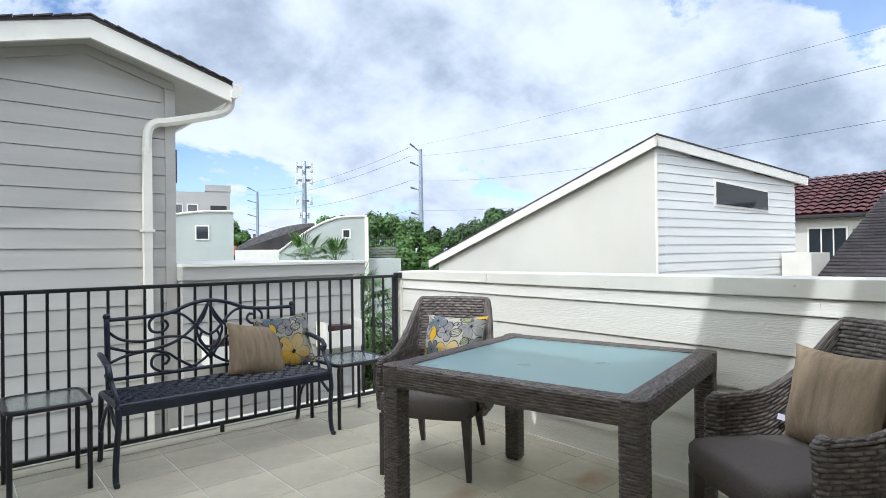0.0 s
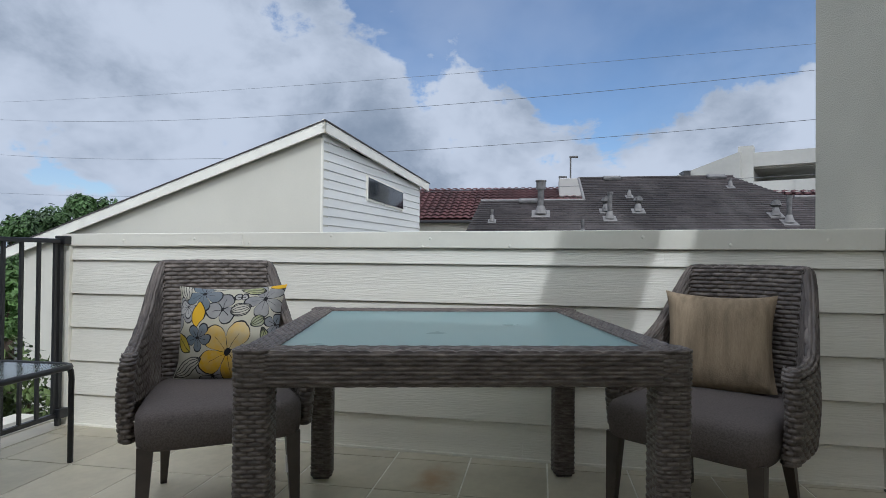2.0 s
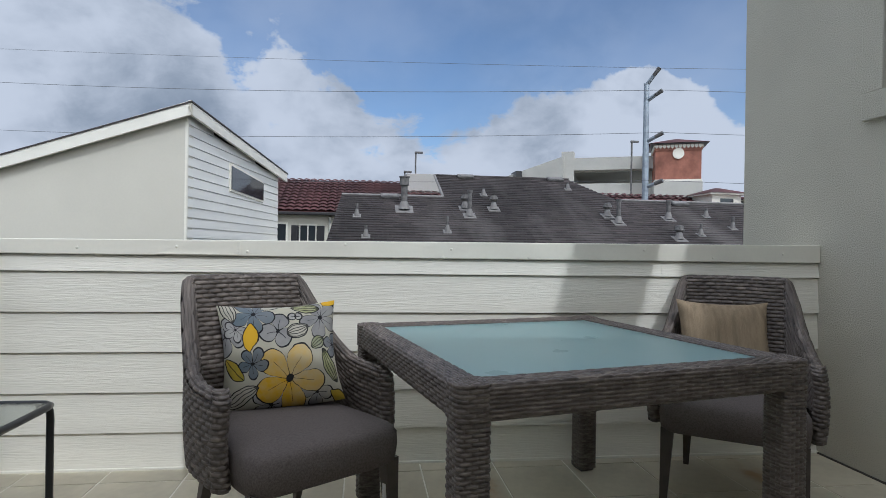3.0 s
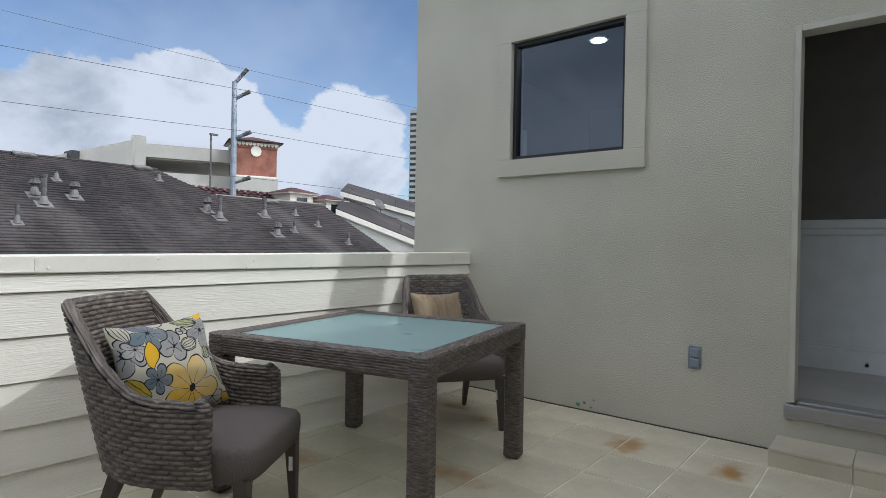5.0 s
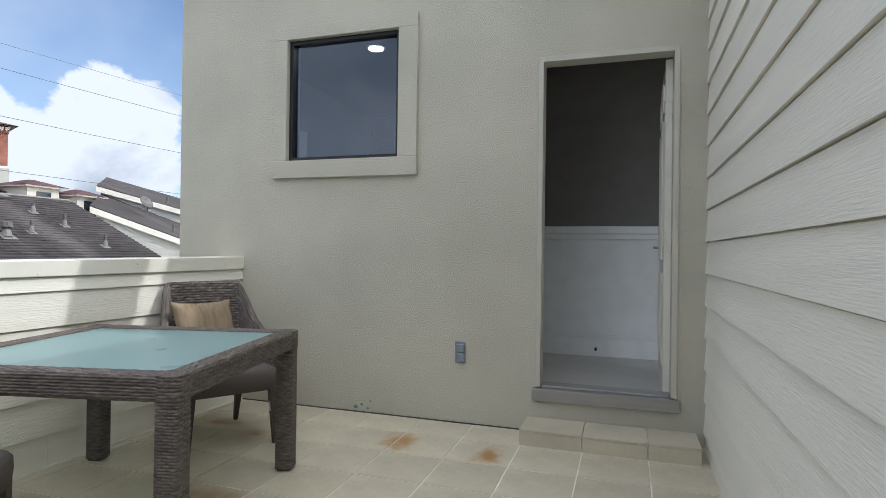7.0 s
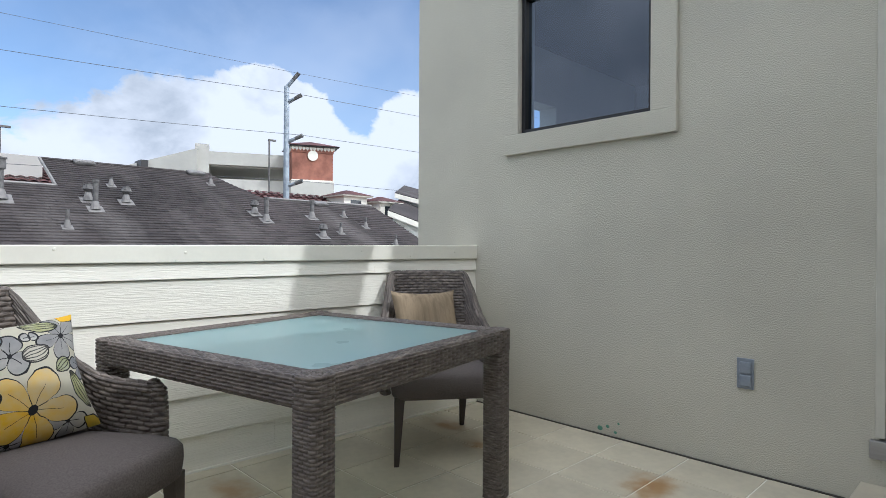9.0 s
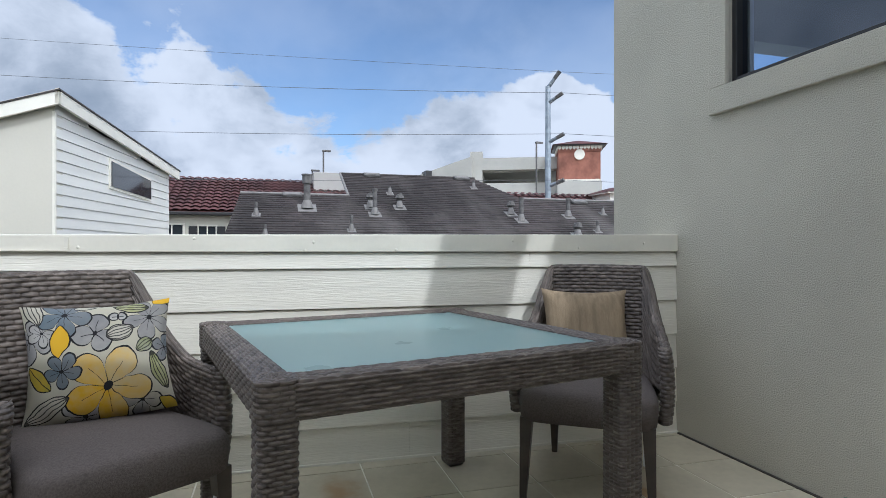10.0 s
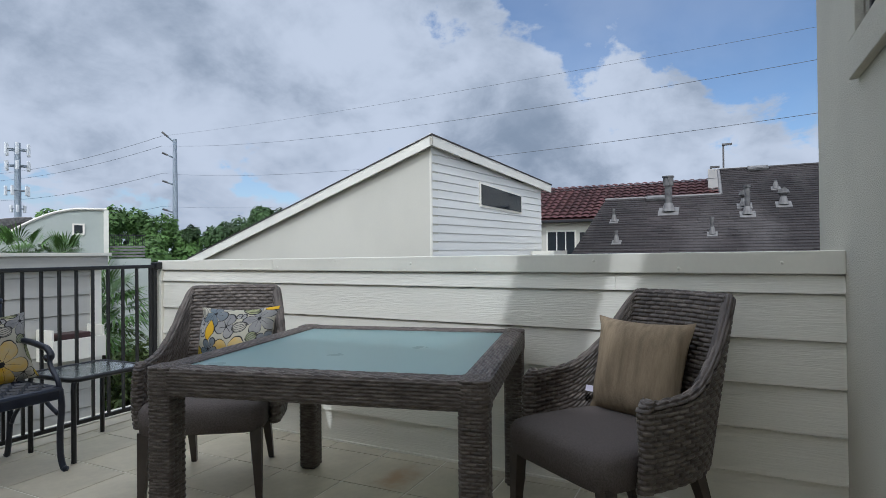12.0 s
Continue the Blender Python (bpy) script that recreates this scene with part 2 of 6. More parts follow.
def box(bm, lo, hi, m=None, bevel=0.0, mi=0):
    """Adds a box from corner lo to corner hi, its edges rounded by bevel."""
    r = bmesh.ops.create_cube(bm, size=1.0)
    vs = r["verts"]
    for v in vs:
        v.co = Vector([lo[i] + (v.co[i] + 0.5) * (hi[i] - lo[i]) for i in range(3)])
        if m is not None:
            v.co = m @ v.co
    fs = {f for v in vs for f in v.link_faces}
    for f in fs:
        f.material_index = mi
    if bevel:
        es = {e for v in vs for e in v.link_edges}
        bmesh.ops.bevel(bm, geom=list(es), offset=bevel, segments=2, affect='EDGES', profile=0.5)
    return vs


def boxes(*pairs, bevel=0.0):
    bm = bmesh.new()
    for lo, hi in pairs:
        box(bm, lo, hi, bevel=bevel)
    return bm


def tube(bm, points, radius, sides=8, cap=True, square=False):
    """A tube along points; radius one number or one per point."""
    pts = [Vector(p) for p in points]
    n = len(pts)
    rings = []
    up = Vector((0, 0, 1))
    side = None
    for i, p in enumerate(pts):
        d = (pts[min(i + 1, n - 1)] - pts[max(i - 1, 0)]).normalized()
        if side is not None:
            side = side - d * side.dot(d)          # carried along, so that the tube does not twist
        if side is None or side.length < 1e-2:
            side = d.cross(up)
            if side.length < 1e-3:
                side = d.cross(Vector((0, 1, 0)))
        side.normalize()
        top = side.cross(d).normalized()
        r = radius[i] if isinstance(radius, (list, tuple)) else radius
        ring = []
        for k in range(sides):
            a = 2 * math.pi * (k + (0.5 if square else 0)) / sides
            ring.append(bm.verts.new(p + (side * math.cos(a) + top * math.sin(a)) * r))
        rings.append(ring)
    for a, b in zip(rings, rings[1:]):
        for k in range(sides):
            bm.faces.new((a[k], a[(k + 1) % sides], b[(k + 1) % sides], b[k]))
    if cap:
        bm.faces.new(rings[0][::-1])
        bm.faces.new(rings[-1])


def prism(bm, outline, lo, hi, axis="y", mi=0):
    """Pushes a flat outline of (a, b) pairs along axis from lo to hi. For y: (x, z); for x: (y, z); for z: (x, y)."""
    def at(a, b, c):
        return {"y": (a, c, b), "x": (c, a, b), "z": (a, b, c)}[axis]
    va = [bm.verts.new(at(a, b, lo)) for a, b in outline]
    vb = [bm.verts.new(at(a, b, hi)) for a, b in outline]
    fs = [bm.faces.new(va), bm.faces.new(vb[::-1])]
    n = len(va)
    for i in range(n):
        fs.append(bm.faces.new((va[i], vb[i], vb[(i + 1) % n], va[(i + 1) % n])))
    for f in fs:
        f.material_index = mi
    bmesh.ops.recalc_face_normals(bm, faces=bm.faces[:])


def smooth_path(points, steps=6):
    """A smooth line through the points."""
    ps = [Vector(p) for p in points]
    ps = [ps[0] * 2 - ps[1]] + ps + [ps[-1] * 2 - ps[-2]]
    out = []
    for i in range(1, len(ps) - 2):
        a, b, c, d = ps[i - 1:i + 3]
        for k in range(steps):
            t = k / steps
            out.append(0.5 * ((2 * b) + (c - a) * t + (2 * a - 5 * b + 4 * c - d) * t * t + (3 * b - a - 3 * c + d) * t ** 3))
    out.append(ps[-2])
    return out


# ---------- the terrace ----------
WX, EX, RY, PTOP = -0.39, 3.0, 4.18, 1.125      # west wall, parapet face, rail, parapet top
SKEW = Matrix.Translation((EX, 0, 0)) @ Matrix.Rotation(radians(-1.75), 4, 'Z') @ Matrix.Translation((-EX, 0, 0))   # the parapet stands a little off square
SIDE = 0.195                                     # siding exposure

floor = part("floor", boxes(((WX - 0.2, -0.25, -0.25), (EX + 0.4, RY + 0.12, -0.003))), GROUT)
tagged(floor, "terrace floor of beige square tiles with pale grout", "floor", kind="structure")

# stucco house wall with a window and an open door
DX0, DX1, DZ0, DZ1 = -0.208, 0.645, 0.25, 2.475
VX0, VX1, VZ0, VZ1 = 1.665, 2.59, 1.87, 2.80
HX, HTOP = 3.617, 3.72
wall_south = part("wall_south", boxes(
    ((WX - 0.2, -0.12, -0.3), (DX0, 0, HTOP)), ((DX0, -0.12, DZ1), (DX1, 0, HTOP)), ((DX0, -0.12, -0.3), (DX1, 0, DZ0 - 0.04)),
    ((DX1, -0.12, -0.3), (VX0, 0, HTOP)), ((VX0, -0.12, VZ1), (VX1, 0, HTOP)), ((VX0, -0.12, -0.3), (VX1, 0, VZ0)),
    ((VX1, -0.12, -0.3), (HX, 0, HTOP))), STUCCO)
tagged(wall_south, "grey-beige stucco house wall with a doorway and a window", "wall", kind="structure")
wall_house_east = part("wall_house_east", boxes(((HX - 0.2, -6.0, -8), (HX, -1.62, HTOP)), ((HX - 0.2, -1.62, -8), (HX, -0.45, 1.5)), ((HX - 0.2, -1.62, 2.48), (HX, -0.45, HTOP)), ((HX - 0.2, -0.45, -8), (HX, -0.12, HTOP))), STUCCO)
tagged(wall_house_east, "grey-beige stucco side wall of the house", "wall", kind="structure")
house_roof = part("house_roof", boxes(((WX - 0.2, -6.0, HTOP), (HX, 0.0, HTOP + 0.12))), CONCRETE)
tagged(house_roof, "flat roof slab of the stucco house", "roof", kind="structure")

# siding walls
def siding_wall(name, axis, face, lo, hi, z0, z1, mat, label, boards_from=None, first=None, out=1, pitch=SIDE, butt=()):
    """A wall of lapped boards. axis: the way it runs; face: its plane; out: which way it looks (+1 or -1)."""
    back = face - out * 0.14
    def corners(a0, a1, d0, d1, c0, c1):
        d0, d1 = min(d0, d1), max(d0, d1)
        return ((a0, d0, c0), (a1, d1, c1)) if axis == "x" else ((d0, a0, c0), (d1, a1, c1))
    core = part(name, boxes(corners(lo, hi, back, face - out * 0.012, z0, z1)), mat)
    tagged(core, label, "wall", kind="structure")
    z = z0 if first is None else first
    row = 0
    while z < z1 - 0.02:
        top = min(z + pitch, z1)
        cuts = [lo, *[b for b in butt[row % len(butt)]], hi] if butt else [lo, hi]
        for a, b in zip(cuts, cuts[1:]):
            bm = bmesh.new()
            t0, t1 = face - out * 0.012, face + out * 0.016
            prof = [(t0, z + 0.003), (t1, z), (t1, z + 0.004), (face + out * 0.003, top - 0.0055), (t0, top - 0.0055)]
            if axis == "x":
                prism(bm, prof, a + 0.0004, b - 0.0004, "x")
            else:
                prism(bm, [(p, q) for p, q in prof], a + 0.0004, b - 0.0004, "y")
            part("siding_board", bm, mat, core)
        z, row = top, row + 1
    return core


wall_east = siding_wall("wall_east", "y", EX, 0.0, RY - 0.03, 0.0, 1.028, CREAM, "low parapet wall clad in cream lap siding", out=-1,
                        first=-0.017, butt=((1.55,), (2.72,), (), (3.2,), (), (0.9,)), pitch=0.193)
wall_east.matrix_world = SKEW
wall_west = siding_wall("wall_west", "y", WX, 0.0, RY + 0.4, -0.3, 3.45, CREAM, "tall house wall clad in cream lap siding",
                        first=-0.289, butt=((), (2.9,), (), (1.3,)))

# parapet cap, top band and corner boards
bm = boxes(((EX - 0.022, 0.0, 1.028), (EX + 0.25, RY + 0.02, PTOP)), bevel=0.004)
for v in bm.verts:
    if v.co.z > 1.05:
        v.co.z -= 0.027 * v.co.y / RY       # the cap falls a little towards the railing
cap = part("trim", bm, TRIM)
cap.matrix_world = SKEW
tagged(cap, "cream painted cap board along the parapet top", "trim", kind="structure")
bm = bmesh.new()
box(bm, (EX - 0.03, RY - 0.03, 0.0), (EX + 0.25, RY + 0.06, 1.026), bevel=0.004)
cb = tagged(part("trim", bm, TRIM), "cream corner board at the parapet end", "trim", kind="structure")
cb.matrix_world = SKEW
for y0, z0 in [(0.22, 1.075), (0.62, 1.05), (1.0, 1.085), (1.62, 1.04), (2.02, 1.075), (2.06, 1.035), (2.55, 1.09), (3.02, 1.05), (3.35, 1.07), (3.8, 1.06)]:
    bm = bmesh.new()
    bmesh.ops.create_uvsphere(bm, u_segments=8, v_segments=5, radius=0.0075)
    for v in bm.verts:
        v.co = Vector((EX - 0.022 + v.co.x * 0.5, y0 + v.co.y, z0 + v.co.z))
    part("nail_head", bm, TRIM, cap)
bm = bmesh.new()
box(bm, (EX - 0.026, 3.06, 1.034), (EX - 0.0215, 3.44, 1.04))
box(bm, (EX - 0.027, 3.055, 1.04), (EX - 0.0215, 3.07, 1.095), m=None)
part("board_seam", bm, CREAM, cap)
bm = bmesh.new()
box(bm, (EX + 0.11, 0.0, -8.0), (EX + 0.245, RY + 0.05, 1.025))
po = tagged(part("wall_parapet_outer", bm, STUCCO), "outer stucco face of the parapet", "wall", kind="structure")
po.matrix_world = SKEW
bm = bmesh.new()
box(bm, (EX - 0.03, 0.0, -0.012), (EX - 0.017, RY - 0.03, 0.012), bevel=0.004)
bb = tagged(part("baseboard", bm, TRIM), "cream skirting strip along the parapet foot", "trim", kind="structure")
bb.matrix_world = SKEW
# thin dark grey-brown strip along the stucco wall foot
bm = bmesh.new()
box(bm, (DX1 + 0.08, 0.001, -0.012), (EX - 0.03, 0.014, 0.006), bevel=0.003)
tagged(part("trim", bm, material("dark_foot_joint", (0.06, 0.055, 0.045), 0.9)), "dark joint along the stucco wall foot", "trim", kind="structure")

# unseen slab and block added above the view to cast the parapet's slanted shadow
eave = part("roof_eave", boxes(((-1.6, 0.18, 3.72), (0.62, 0.61, 3.86))), TRIM)
tagged(eave, "unseen cream slab added to shade the parapet", "roof", kind="structure")
part("eave_bracket", boxes(((-1.6, 0.25, 3.3), (-0.55, 0.55, 3.72))), TRIM, eave)

# door step of four tiles
step = part("door_step", boxes(((WX + 0.055, 0.002, -0.01), (0.705, 0.30, 0.085)), bevel=0.004), GROUT)
tagged(step, "low doorstep faced with beige tiles", "step", kind="structure")
xs = [WX + 0.055, -0.045, 0.325, 0.708]
for a, b in zip(xs, xs[1:]):
    for lo, hi in (((a + 0.003, 0.02, 0.085), (b - 0.003, 0.315, 0.1)), ((a + 0.003, 0.3, -0.008), (b - 0.003, 0.312, 0.083))):
        part("tile", boxes((lo, hi), bevel=0.002), TILE, step)

# door
door = thing("door_1", label="white panelled door standing open into a dark room", category="door", kind="structure")
bm = bmesh.new()
fw = 0.034
box(bm, (DX0 - 0.012, -0.12, DZ0 + 0.05), (DX0 + fw - 0.012, 0.012, DZ1 + 0.02), bevel=0.003)
box(bm, (DX1 - fw + 0.012, -0.12, DZ0 + 0.05), (DX1 + 0.012, 0.012, DZ1 + 0.02), bevel=0.003)
box(bm, (DX0 + fw - 0.012, -0.12, DZ1 - fw + 0.02), (DX1 - fw + 0.012, 0.010, DZ1 + 0.02), bevel=0.003)
part("door_frame", bm, FRAME_BEIGE, door)
part("threshold", boxes(((DX0 - 0.03, -0.14, DZ0 - 0.04), (DX1 + 0.03, 0.03, DZ0 + 0.04)), ((DX0 + 0.03, -0.14, DZ0 + 0.04), (DX1 - 0.03, -0.02, DZ0 + 0.055)), bevel=0.004), ALU, door, "grey aluminium threshold")
M = pose(DX0 + 0.045, -0.115, 0, 0, 0, -91)
LW, LH0, LH1 = 0.77, DZ0 + 0.06, DZ1 - 0.03
bm = bmesh.new()
box(bm, (0, -0.02, LH0), (LW, 0.02, LH1), M, bevel=0.002)
for x0, x1 in ((0.1, 0.35), (0.42, 0.67)):
    for z0, z1 in ((0.2, 0.75), (0.85, 1.75), (1.82, 2.0)):
        for s in (-1, 1):
            box(bm, (x0, min(s * 0.018, s * 0.028), LH0 + z0), (x1, max(s * 0.018, s * 0.028), LH0 + z1), M, bevel=0.006)
leaf = part("door_leaf", bm, DOOR_WHITE, door)
for z in (LH0 + 0.22, LH0 + 0.98, LH1 - 0.22):
    bm = bmesh.new()
    box(bm, (-0.004, -0.021, z - 0.05), (0.004, 0.021, z + 0.05), M)
    tube(bm, [M @ Vector((-0.006, 0.026, z - 0.05)), M @ Vector((-0.006, 0.026, z + 0.05))], 0.007)
    part("hinge", bm, DOOR_WHITE, leaf)
for s in (-1, 1):
    bm = bmesh.new()
    z = LH0 + 0.93
    tube(bm, [M @ Vector((LW - 0.07, s * 0.02, z)), M @ Vector((LW - 0.07, s * 0.06, z)), M @ Vector((LW - 0.16, s * 0.065, z))], 0.009)
    tube(bm, [M @ Vector((LW - 0.07, s * 0.02, z + 0.13)), M @ Vector((LW - 0.07, s * 0.035, z + 0.13))], 0.025, 14)
    part("door_handle", bm, STEEL, leaf, "brushed steel lever handle")

# window
win = thing("window_1", label="square black-framed window in a raised stucco surround", category="window", kind="structure")
bm = bmesh.new()
t0, t1 = (1.518, 1.736), (2.706, 2.897)
box(bm, (t0[0], 0.002, t0[1]), (t1[0], 0.032, VZ0), bevel=0.004)
box(bm, (t0[0], 0.002, VZ1), (t1[0], 0.032, t1[1]), bevel=0.004)
box(bm, (t0[0], 0.002, VZ0), (VX0, 0.032, VZ1), bevel=0.004)
box(bm, (VX1, 0.002, VZ0), (t1[0], 0.032, VZ1), bevel=0.004)
part("window_surround", bm, STUCCO, win)
bm = bmesh.new()
f = 0.03
for lo, hi in (((VX0, -0.08, VZ0), (VX0 + f, -0.01, VZ1)), ((VX1 - f, -0.08, VZ0), (VX1, -0.01, VZ1)),
               ((VX0 + f, -0.08, VZ0), (VX1 - f, -0.01, VZ0 + f)), ((VX0 + f, -0.08, VZ1 - f), (VX1 - f, -0.01, VZ1))):
    box(bm, lo, hi, bevel=0.003)
part("window_frame", bm, BLACK_FRAME, win)
PANE = pane_material("window_glass", (0.52, 0.68, 0.86), 2.15)
bm = bmesh.new()
bm.faces.new([bm.verts.new(p) for p in ((VX1 - f, -0.047, VZ0 + f), (VX0 + f, -0.047, VZ0 + f), (VX0 + f, -0.047, VZ1 - f), (VX1 - f, -0.047, VZ1 - f))])
pane = part("pane", bm, PANE, win)
pane.visible_shadow = False
bm = bmesh.new()
for lo, hi in (((VX0 + 0.002, -0.135, VZ0 - 0.02), (VX0 + 0.014, -0.081, VZ1)), ((VX1 - 0.014, -0.135, VZ0 - 0.02), (VX1 - 0.002, -0.081, VZ1)),
               ((VX0 + 0.014, -0.15, VZ0 - 0.02), (VX1 - 0.014, -0.081, VZ0 + 0.012))):
    box(bm, lo, hi, bevel=0.002)
part("window_sill", bm, WHITE_PAINT, win, "white painted inner lining and sill")

# room behind the door
RF = DZ0 + 0.015
floor_room = part("floor_room", boxes(((-1.6, -3.2, RF - 0.2), (HX - 0.2, -0.12, RF))), material("pale_room_floor", (0.5, 0.49, 0.46), 0.5, vary=0.06, scale=2))
tagged(floor_room, "pale floor of the dim room", "floor", kind="structure")
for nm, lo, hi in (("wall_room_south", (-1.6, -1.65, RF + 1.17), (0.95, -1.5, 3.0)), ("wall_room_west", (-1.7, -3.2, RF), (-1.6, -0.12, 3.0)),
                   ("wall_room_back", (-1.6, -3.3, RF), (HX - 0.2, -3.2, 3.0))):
    tagged(part(nm, boxes((lo, hi)), DARK_ROOM), "brown-grey wall of the dim room", "wall", kind="structure")
wains = part("wall_wainscot", boxes(((-1.6, -1.65, RF), (0.95, -1.5, RF + 1.1))), WHITE_PAINT)
tagged(wains, "white half-height wall panelling", "wall", kind="structure")
bm = bmesh.new()
box(bm, (-1.6, -1.498, RF + 1.1), (0.96, -1.46, RF + 1.17), bevel=0.008)
box(bm, (-1.6, -1.498, RF + 1.05), (0.955, -1.475, RF + 1.1), bevel=0.006)
tagged(part("trim", bm, WHITE_PAINT), "white chair rail moulding", "trim", kind="structure")
bm = bmesh.new()
box(bm, (-1.6, -1.498, RF), (0.955, -1.48, RF + 0.17), bevel=0.004)
box(bm, (-1.6, -1.498, RF + 0.17), (0.955, -1.488, RF + 0.195), bevel=0.004)
tagged(part("baseboard", bm, WHITE_PAINT), "white baseboard in the dim room", "trim", kind="structure")
stop = thing("door_stop", label="small dark spring door stop on the baseboard", category="door stop")
bm = bmesh.new()
tube(bm, [(0.34, -1.479, RF + 0.08), (0.34, -1.42, RF + 0.075)], 0.009, 8)
part("spring", bm, STEEL, stop)
bm = bmesh.new()
tube(bm, [(0.34, -1.42, RF + 0.075), (0.34, -1.405, RF + 0.074)], 0.013, 8)
part("tip", bm, BLACK_FRAME, stop)
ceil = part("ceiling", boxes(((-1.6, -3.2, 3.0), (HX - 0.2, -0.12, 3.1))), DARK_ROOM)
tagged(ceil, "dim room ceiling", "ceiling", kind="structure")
lamp = thing("ceiling_light", label="round recessed ceiling light glowing warm white", category="lamp")
bm = bmesh.new()
LC = Vector((2.23, -0.80, 2.992))
bmesh.ops.create_cone(bm, cap_ends=True, segments=20, radius1=0.085, radius2=0.095, depth=0.012, matrix=Matrix.Translation(LC))
part("ring", bm, WHITE_PAINT, lamp)
GLOW = bpy.data.materials.new("lamp_glow")
GLOW.use_nodes = True
GLOW.node_tree.nodes["Principled BSDF"].inputs["Emission Color"].default_value = (1.0, 0.86, 0.62, 1)
GLOW.node_tree.nodes["Principled BSDF"].inputs["Emission Strength"].default_value = 14.0
bm = bmesh.new()
bmesh.ops.create_cone(bm, cap_ends=True, segments=20, radius1=0.065, radius2=0.065, depth=0.006, matrix=Matrix.Translation(LC - Vector((0, 0, 0.01))))
part("bulb", bm, GLOW, lamp)

# outlet
out = thing("wall_outlet", label="grey weatherproof electrical outlet cover on stucco", category="outlet")
OUTM = material("blue_grey_outlet_metal", (0.25, 0.28, 0.32), 0.45, metal=0.3)
part("plate", boxes(((1.137, 0.0, 0.415), (1.215, 0.012, 0.565)), bevel=0.003), OUTM, out)
for z in (0.428, 0.493):
    part("flap", boxes(((1.146, 0.012, z), (1.2, 0.026, z + 0.056)), bevel=0.005), OUTM, out)

# railing
rail = thing("railing", label="black iron guard railing with thin upright bars", category="railing", kind="structure")
part("top_rail", boxes(((WX, RY - 0.018, 1.043), (EX + 0.115 - 0.03, RY + 0.018, 1.068)), bevel=0.005), IRON, rail)
part("bottom_rail", boxes(((WX, RY - 0.013, 0.052), (EX + 0.115 - 0.03, RY + 0.013, 0.078)), bevel=0.004), IRON, rail)
bar = None
x = EX + 0.115 - 0.085
me_bar = None
while x > WX + 0.05:
    if me_bar is None:
        b0 = part("baluster", boxes(((-0.008, -0.008, 0.075), (0.008, 0.008, 1.046))), IRON, rail)
        me_bar = b0.data
    else:
        b0 = new("baluster", me_bar)
        b0.parent = rail
    b0.location = (x, RY, 0)
    x -= 0.1055
for px, pz in ((EX + 0.115 - 0.05, 1.045), (1.52, 0.054), (WX + 0.03, 1.045)):
    part("post", boxes(((px - 0.012, RY - 0.012, 0.0), (px + 0.012, RY + 0.012, pz))), IRON, rail)
part("bracket", boxes(((EX + 0.115 - 0.06, RY - 0.035, 1.035), (EX + 0.115, RY + 0.03, 1.085)), bevel=0.006), IRON, rail)
part("bracket", boxes(((EX + 0.115 - 0.075, RY - 0.035, 0.045), (EX + 0.115, RY + 0.03, 0.1)), bevel=0.006), IRON, rail)
tagged(part("trim", boxes(((WX, RY - 0.05, -0.001), (EX + 0.1, RY + 0.1, 0.003)), bevel=0.001), TILE), "beige terrace edge strip under the railing", "trim", kind="structure")
tagged(part("wall_north_fascia", boxes(((WX - 0.2, RY + 0.1, -8), (EX + 0.35, RY + 0.2, 0.01))), STUCCO), "outer wall under the railing", "wall", kind="structure")

# green paint specks on the stucco
for x, z, r in ((1.93, 0.055, 0.012), (1.98, 0.035, 0.018), (1.88, 0.03, 0.01), (1.86, 0.085, 0.008)):
    bm = bmesh.new()
    bmesh.ops.create_uvsphere(bm, u_segments=8, v_segments=5, radius=r, matrix=Matrix.Translation((x, 0.001, z)) @ Matrix.Diagonal((1, 0.12, 0.8, 1)))
    part("paint_speck", bm, material("green_paint", (0.10, 0.24, 0.17), 0.7), wall_south)

# ---------- surroundings ----------
def poly_face(bm, pts, mi=0):
    f = bm.faces.new([bm.verts.new(p) for p in pts])
    f.material_index = mi
    return f


def slab(pts, thick):
    """A sloping slab under the outline pts."""
    bm = bmesh.new()
    n = len(pts)
    top = [bm.verts.new(p) for p in pts]
    low = [bm.verts.new((p[0], p[1], p[2] - thick)) for p in pts]
    bm.faces.new(top)
    bm.faces.new(low[::-1])
    for i in range(n):
        bm.faces.new((top[i], low[i], low[(i + 1) % n], top[(i + 1) % n]))
    bmesh.ops.recalc_face_normals(bm, faces=bm.faces[:])
    return bm


ground = part("ground", boxes(((-2500, -2500, -8.4), (2500, 2500, -8.0))), GROUND)
tagged(ground, "street level ground far below the terrace", "ground", kind="structure")


def window_part(house, m, w, h, glass=None, frame_mat=None, bars=1):
    """A framed window on the plane y = 0 of m, looking towards -y."""
    bm = bmesh.new()
    f = 0.06
    for lo, hi in (((-w / 2 - f, -0.05, -f), (-w / 2, 0.02, h + f)), ((w / 2, -0.05, -f), (w / 2 + f, 0.02, h + f)),
                   ((-w / 2, -0.05, -f), (w / 2, 0.02, 0)), ((-w / 2, -0.05, h), (w / 2, 0.02, h + f))):
        box(bm, lo, hi, m)
    for k in range(1, bars):
        xk = -w / 2 + w * k / bars
        box(bm, (xk - 0.02, -0.03, 0), (xk + 0.02, 0.02, h), m)
    wp = part("window", bm, frame_mat or TRIM, house)
    bm = bmesh.new()
    box(bm, (-w / 2, -0.02, 0), (w / 2, 0.01, h), m)
    part("pane", bm, glass or DARK_GLASS, wp)
    return wp


